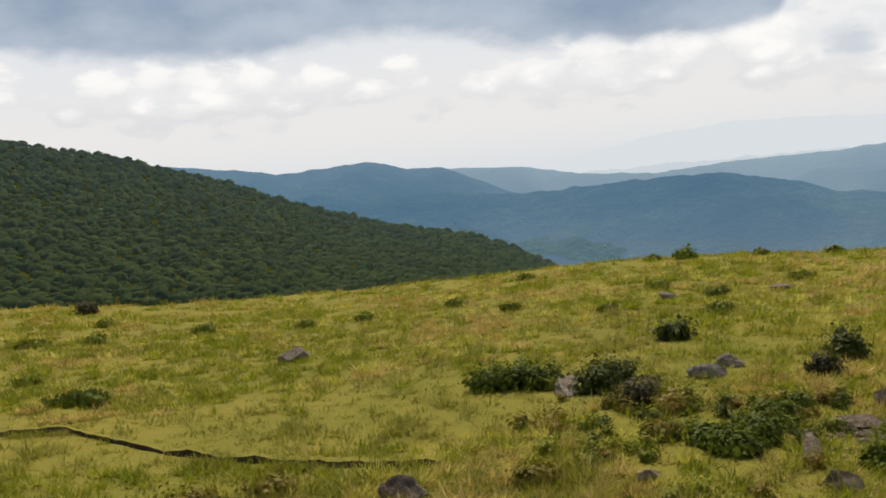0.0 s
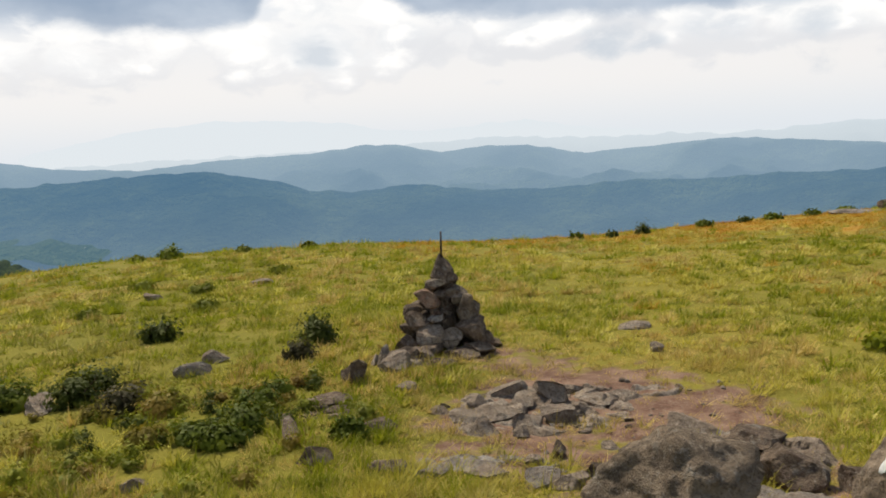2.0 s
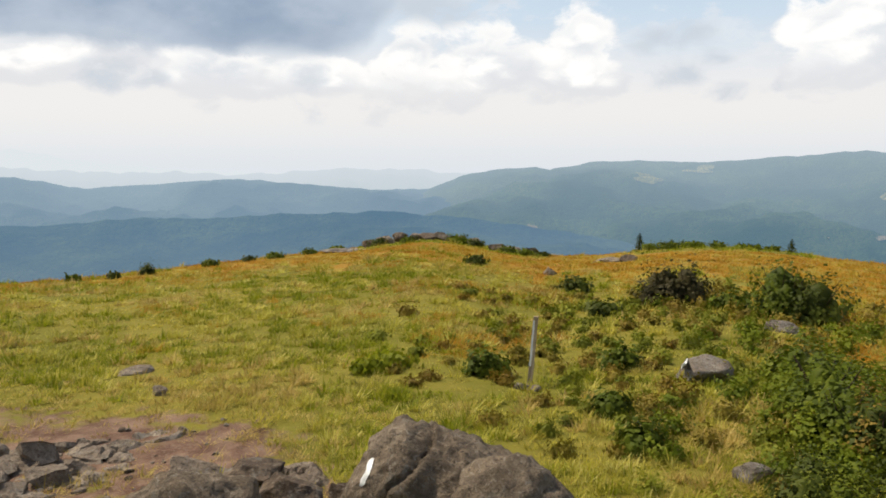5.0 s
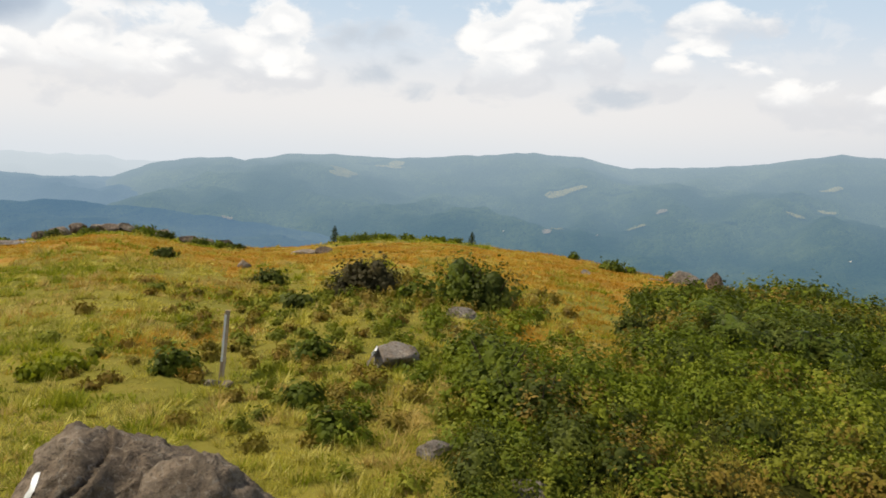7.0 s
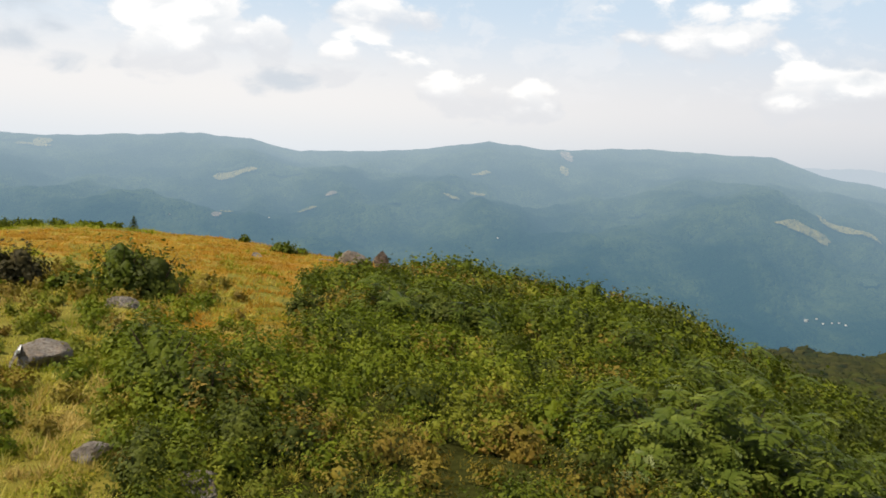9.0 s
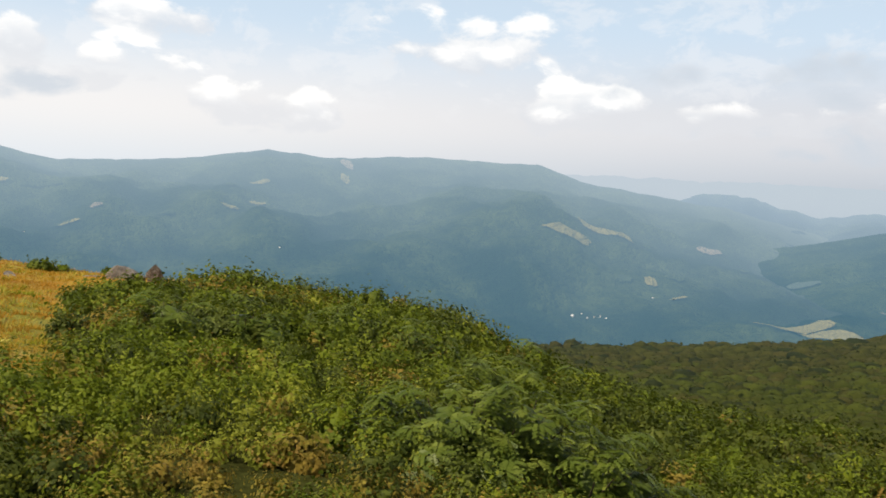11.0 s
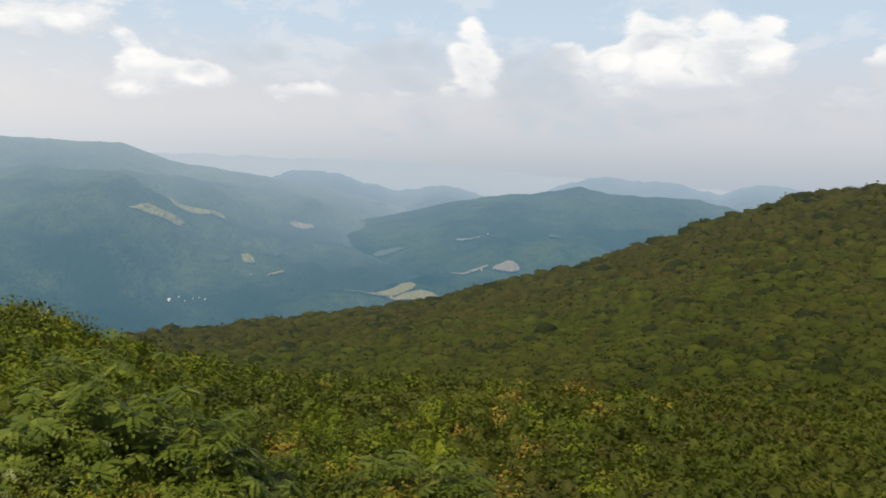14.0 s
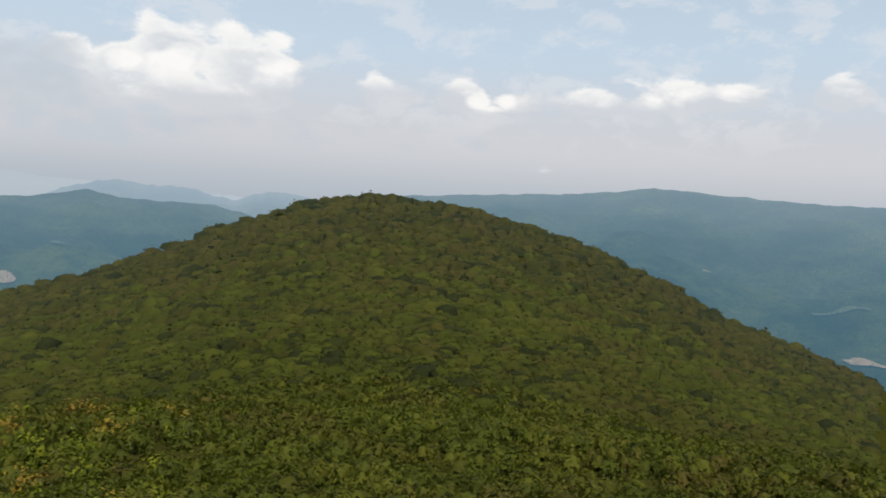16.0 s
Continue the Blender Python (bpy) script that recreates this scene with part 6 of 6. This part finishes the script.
def mountain_ash(heading, distance, radius, height, tips=90):
    """A broad young tree: limbs, and whorls of drooping compound leaves, each a rachis with paired leaflets."""
    ob = thing("ash_sapling", on_ground(heading, distance), "broad young ash with feathery compound leaves in layers", "tree", "young ashes in the scrub", RNG.uniform(0, 6))
    stems("limb", ob, radius, height, 9, MAT_TWIG, 0.03)
    az, th = RNG.uniform(0, 2 * math.pi, tips), np.arccos(1 - RNG.random(tips) * 0.92)
    lobed = 1 + 0.26 * np.sin(az * 4 + radius * 9) * np.sin(th) + 0.16 * np.cos(az * 7 + th * 6)
    far = lobed * RNG.uniform(0.52, 1.06, tips) / np.sqrt((np.sin(th) / radius) ** 2 + (np.cos(th) / height) ** 2)
    d = np.stack([np.sin(th) * np.cos(az), np.sin(th) * np.sin(az), np.cos(th)], 1)
    per, pairs = 7, 5
    k = np.repeat(np.arange(tips), per)
    n = len(k)
    turn = np.tile(np.arange(per) * 2 * math.pi / per, tips) + RNG.uniform(-0.4, 0.4, n)
    axis = d * 0.6 + RNG.normal(size=(tips, 3)) * 0.18
    axis[:, 2] += 0.75
    axis = unit(axis)
    s1 = unit(np.cross(axis, RNG.normal(size=(tips, 3))))
    s2 = np.cross(axis, s1)
    way = s1[k] * np.cos(turn)[:, None] + s2[k] * np.sin(turn)[:, None]
    up = axis[k]
    side = np.cross(up, way)
    size = RNG.uniform(0.14, 0.22, n)[:, None]
    start = (d * far[:, None])[k] + up * RNG.uniform(-0.05, 0.05, (n, 1))
    rows = []
    for i in range(pairs + 1):
        u = (i + 1) / (pairs + 1)
        c = start + way * size * u + up * size * (0.22 * u - 0.55 * u * u)
        for sgn in ((-1, 1) if i < pairs else (0,)):
            lw = unit(way * (0.55 if sgn else 1.0) + side * sgn)
            ll = size * (0.40 - 0.16 * abs(u - 0.55))
            ls = np.cross(up, lw) * ll * 0.27
            mid, tip = c + lw * ll * 0.5 - up * ll * 0.02, c + lw * ll - up * ll * 0.26
            rows.append(np.stack([c, mid + ls, tip, mid - ls], 1))
    v = np.concatenate(rows, 0).reshape(-1, 3)
    inner = lump_quads(np.array([(0, 0, 0.4 * height)]), np.array([(radius, radius, height * 0.9)]) * 0.30, 9)
    v, f = together((v, np.arange(len(v)).reshape(-1, 4)), inner)
    part("crown", fast_mesh("crown", v, f, MAT_ASH), ob)


shrubs()
for h, d, w, t, k in ((134.2, 9.3, 1.15, 1.42, 130), (139.4, 8.8, 0.9, 1.08, 95), (129.4, 9.0, 0.85, 1.02, 80), (143.4, 9.4, 0.65, 0.72, 60), (152.6, 9.6, 0.55, 0.8, 50), (157.4, 9.4, 0.5, 0.7, 45),
                      (125.2, 9.0, 0.55, 0.66, 45), (109.5, 17.2, 1.0, 1.1, 60), (114.0, 17.4, 0.9, 1.05, 50), (121.0, 21.0, 0.9, 1.0, 50), (126.5, 18.5, 0.8, 0.9, 45), (131.0, 15.0, 0.8, 0.9, 50)):
    mountain_ash(h, d, w, t, int(k * 1.25))


# ---- eroded bank along the old trail ----
def bank():
    line = knots((-29.7, 11.95), (-26.2, 11.7), (-25, 11.2), (-22, 10.2), (-19.3, 9.5), (-14.5, 8.75), (-10.3, 8.3), (-4.8, 8.0), (-2, 7.9))
    hs = np.arange(-32, -2, 0.25)
    verts = []
    for h in hs:
        d = float(np.interp(h, line[0], line[1])) + 0.06 * noise.noise(Vector((h * 0.8, 0, 0)))
        lip = 0.055 + 0.05 * noise.noise(Vector((h * 0.5, 5, 0))) + 0.02 * noise.noise(Vector((h * 2.1, 8, 0)))
        lip = max(0.008, lip * min(1, (h + 33) / 2) * min(1, (-1.5 - h) / 2))
        for back, up in ((-0.05, -0.03), (0.0, lip * 0.55), (0.03, lip), (0.16, lip * 0.9), (0.6, -0.03)):
            p = on_ground(h, d + back)
            verts.append((p.x, p.y, p.z + up))
    faces = grid_faces(len(hs), 5)
    h = RNG.uniform(-32, -2, 1100)
    d = np.interp(h, line[0], line[1]) + RNG.choice([-0.1, 0.08], 1100) + RNG.normal(size=1100) * 0.05
    keep = mottle(h, d * 0, 1.3, 71) > 0.6
    v, f = blades(d[keep] * np.sin(np.radians(h[keep])), d[keep] * np.cos(np.radians(h[keep])), 16, RNG.uniform(0.05, 0.12, keep.sum()), np.full(keep.sum(), 0.006), 0.7)
    field_of("bank_grass", "grass hanging over the eroded trail edge", "grass", v, f, MAT_GRASS)
    me = bpy.data.meshes.new("trail_bank")
    me.from_pydata(verts, [], faces)
    me.materials.append(MAT_TURF)
    me.materials.append(MAT_DARK_SOIL)
    for i, q in enumerate(me.polygons):
        q.material_index = 1 if i % 4 < 2 else 0
    tagged(new("trail_bank", me), "low eroded turf edge with dark soil along a trail", "bank", kind="structure")


MAT_DARK_SOIL = material("dark_soil", plain, colour=(0.055, 0.038, 0.024), rough=0.95, scale=20.0, change=0.5)
bank()


# ---- farms and clearings in the valley ----
def drape(name, heading, distance, wide, deep, turn, mat, label, category="field", lift=6.0):
    cx, cy = polar(heading, distance)
    a = radians(-heading + turn)
    verts, faces = [(cx, cy, land_height(cx, cy) + lift)], []
    rings, spokes = 4, 22
    for i in range(1, rings + 1):
        for j in range(spokes):
            b = 2 * math.pi * j / spokes
            k = i / rings * (1 + 0.35 * noise.noise(Vector((math.cos(b) * 1.5, math.sin(b) * 1.5, distance * 0.37))))
            u, v = wide * k * math.cos(b), deep * k * math.sin(b)
            x, y = cx + u * math.cos(a) - v * math.sin(a), cy + u * math.sin(a) + v * math.cos(a)
            verts.append((x, y, land_height(x, y) + lift))
    for j in range(spokes):
        faces.append((0, 1 + j, 1 + (j + 1) % spokes))
        for i in range(rings - 1):
            o = 1 + i * spokes
            faces.append((o + j, o + spokes + j, o + spokes + (j + 1) % spokes, o + (j + 1) % spokes))
    ob = mesh_object(name, verts, faces, mat)
    return tagged(ob, label, category, "fields and clearings in the valley")


RIDGES = [ob for ob in scene.objects if ob.name.startswith("backdrop_")]
TREES = [BVHTree.FromPolygons([v.co for v in ob.data.vertices], [tuple(q.vertices) for q in ob.data.polygons]) for ob in RIDGES]


def land_height(x, y):
    best = float(ground(x, y))
    for t in TREES:
        hit = t.ray_cast(Vector((x, y, 3000)), Vector((0, 0, -1)))
        if hit[0] is not None:
            best = max(best, hit[0].z)
    return best


# fields and houses carry the haze as glow in their own materials
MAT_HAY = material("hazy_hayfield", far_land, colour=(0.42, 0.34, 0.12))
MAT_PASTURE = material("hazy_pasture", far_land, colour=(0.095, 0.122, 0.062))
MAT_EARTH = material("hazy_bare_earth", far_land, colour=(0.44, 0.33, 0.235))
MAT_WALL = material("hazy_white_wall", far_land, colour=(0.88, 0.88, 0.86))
# roof colour raised to put in the sun shining off the metal
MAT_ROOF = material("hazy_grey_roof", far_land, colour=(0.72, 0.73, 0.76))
# the patches at headings 2.5 and 8.5 are added for the valley's hazy paleness
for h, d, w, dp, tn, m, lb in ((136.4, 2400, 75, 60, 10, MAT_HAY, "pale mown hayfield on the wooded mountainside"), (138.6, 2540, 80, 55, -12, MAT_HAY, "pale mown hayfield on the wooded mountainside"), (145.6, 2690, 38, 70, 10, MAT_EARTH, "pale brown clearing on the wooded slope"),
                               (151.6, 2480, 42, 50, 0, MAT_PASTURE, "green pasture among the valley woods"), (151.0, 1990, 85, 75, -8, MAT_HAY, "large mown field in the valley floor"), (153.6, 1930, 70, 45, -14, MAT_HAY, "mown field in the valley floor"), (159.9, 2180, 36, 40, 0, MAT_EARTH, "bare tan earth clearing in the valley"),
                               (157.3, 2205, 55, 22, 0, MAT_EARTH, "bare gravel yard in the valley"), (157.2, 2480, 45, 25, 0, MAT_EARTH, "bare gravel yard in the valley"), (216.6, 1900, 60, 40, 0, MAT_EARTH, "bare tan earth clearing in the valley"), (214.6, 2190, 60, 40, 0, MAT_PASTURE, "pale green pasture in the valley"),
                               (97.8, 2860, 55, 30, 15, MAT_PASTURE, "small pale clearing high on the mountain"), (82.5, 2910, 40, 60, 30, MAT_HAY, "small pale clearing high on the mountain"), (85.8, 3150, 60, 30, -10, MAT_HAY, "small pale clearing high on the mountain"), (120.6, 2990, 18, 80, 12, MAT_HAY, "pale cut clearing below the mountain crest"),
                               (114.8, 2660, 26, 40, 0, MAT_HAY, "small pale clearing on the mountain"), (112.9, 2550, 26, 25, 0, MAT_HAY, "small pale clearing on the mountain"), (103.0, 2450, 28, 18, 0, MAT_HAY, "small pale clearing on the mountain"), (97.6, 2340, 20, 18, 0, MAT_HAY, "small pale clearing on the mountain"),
                               (72.6, 2790, 24, 70, 20, MAT_PASTURE, "small pale clearing high on the mountain"), (1.5, 2010, 60, 35, 0, MAT_PASTURE, "pale farm clearing in the valley"), (2.5, 1940, 150, 150, 5, MAT_PASTURE, "green patch laid on the valley side for its hazy paleness"), (8.5, 1870, 140, 130, -6, MAT_PASTURE, "green patch laid on the valley side for its hazy paleness"), (143.9, 2160, 22, 30, 0, MAT_HAY, "small pale clearing on the slope"), (206.5, 2410, 20, 20, 0, MAT_HAY, "small pale clearing on the slope")):
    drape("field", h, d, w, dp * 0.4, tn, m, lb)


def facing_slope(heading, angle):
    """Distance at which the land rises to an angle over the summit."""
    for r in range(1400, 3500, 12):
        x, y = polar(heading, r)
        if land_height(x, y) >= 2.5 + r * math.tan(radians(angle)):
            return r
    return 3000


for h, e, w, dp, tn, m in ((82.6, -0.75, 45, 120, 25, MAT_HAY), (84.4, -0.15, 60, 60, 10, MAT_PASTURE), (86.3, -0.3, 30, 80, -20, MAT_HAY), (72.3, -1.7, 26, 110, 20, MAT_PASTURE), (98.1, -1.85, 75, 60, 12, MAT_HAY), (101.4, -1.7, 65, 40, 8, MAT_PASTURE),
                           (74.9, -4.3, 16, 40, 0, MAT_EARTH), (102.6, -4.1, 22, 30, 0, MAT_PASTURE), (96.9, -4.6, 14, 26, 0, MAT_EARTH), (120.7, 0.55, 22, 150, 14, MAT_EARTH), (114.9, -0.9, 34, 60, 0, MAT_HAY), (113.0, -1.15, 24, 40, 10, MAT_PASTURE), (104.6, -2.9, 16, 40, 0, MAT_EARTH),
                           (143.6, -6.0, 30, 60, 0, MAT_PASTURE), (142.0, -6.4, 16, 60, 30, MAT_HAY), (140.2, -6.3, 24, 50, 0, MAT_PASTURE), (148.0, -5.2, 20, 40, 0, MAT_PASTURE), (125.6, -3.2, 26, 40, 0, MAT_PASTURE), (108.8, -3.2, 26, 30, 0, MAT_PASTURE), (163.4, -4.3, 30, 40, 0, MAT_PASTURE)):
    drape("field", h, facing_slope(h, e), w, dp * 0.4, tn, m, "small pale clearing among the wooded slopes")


def farmhouse():
    root = thing("farmhouse", (0, 0, 0), "distant white farmhouse with a pale metal gable roof", "house", "houses in the valley")
    bm = bmesh.new()
    bmesh.ops.create_cube(bm, size=1.0, matrix=Matrix.Translation((0, 0, 1.0)) @ Matrix.Diagonal((13, 8, 8, 1)))
    part("wall", bm_data("wall", bm, MAT_WALL), root)
    v = np.array([(-7, -4.6, 4.8), (7, -4.6, 4.8), (7, 4.6, 4.8), (-7, 4.6, 4.8), (-7, 0, 8.2), (7, 0, 8.2)])
    me = bpy.data.meshes.new("roof")
    me.from_pydata([tuple(q) for q in v], [], [(0, 1, 5, 4), (2, 3, 4, 5), (0, 4, 3), (1, 2, 5), (3, 2, 1, 0)])
    me.materials.append(MAT_ROOF)
    part("roof", me, root)
    return root


HOUSE = farmhouse()
_first = True
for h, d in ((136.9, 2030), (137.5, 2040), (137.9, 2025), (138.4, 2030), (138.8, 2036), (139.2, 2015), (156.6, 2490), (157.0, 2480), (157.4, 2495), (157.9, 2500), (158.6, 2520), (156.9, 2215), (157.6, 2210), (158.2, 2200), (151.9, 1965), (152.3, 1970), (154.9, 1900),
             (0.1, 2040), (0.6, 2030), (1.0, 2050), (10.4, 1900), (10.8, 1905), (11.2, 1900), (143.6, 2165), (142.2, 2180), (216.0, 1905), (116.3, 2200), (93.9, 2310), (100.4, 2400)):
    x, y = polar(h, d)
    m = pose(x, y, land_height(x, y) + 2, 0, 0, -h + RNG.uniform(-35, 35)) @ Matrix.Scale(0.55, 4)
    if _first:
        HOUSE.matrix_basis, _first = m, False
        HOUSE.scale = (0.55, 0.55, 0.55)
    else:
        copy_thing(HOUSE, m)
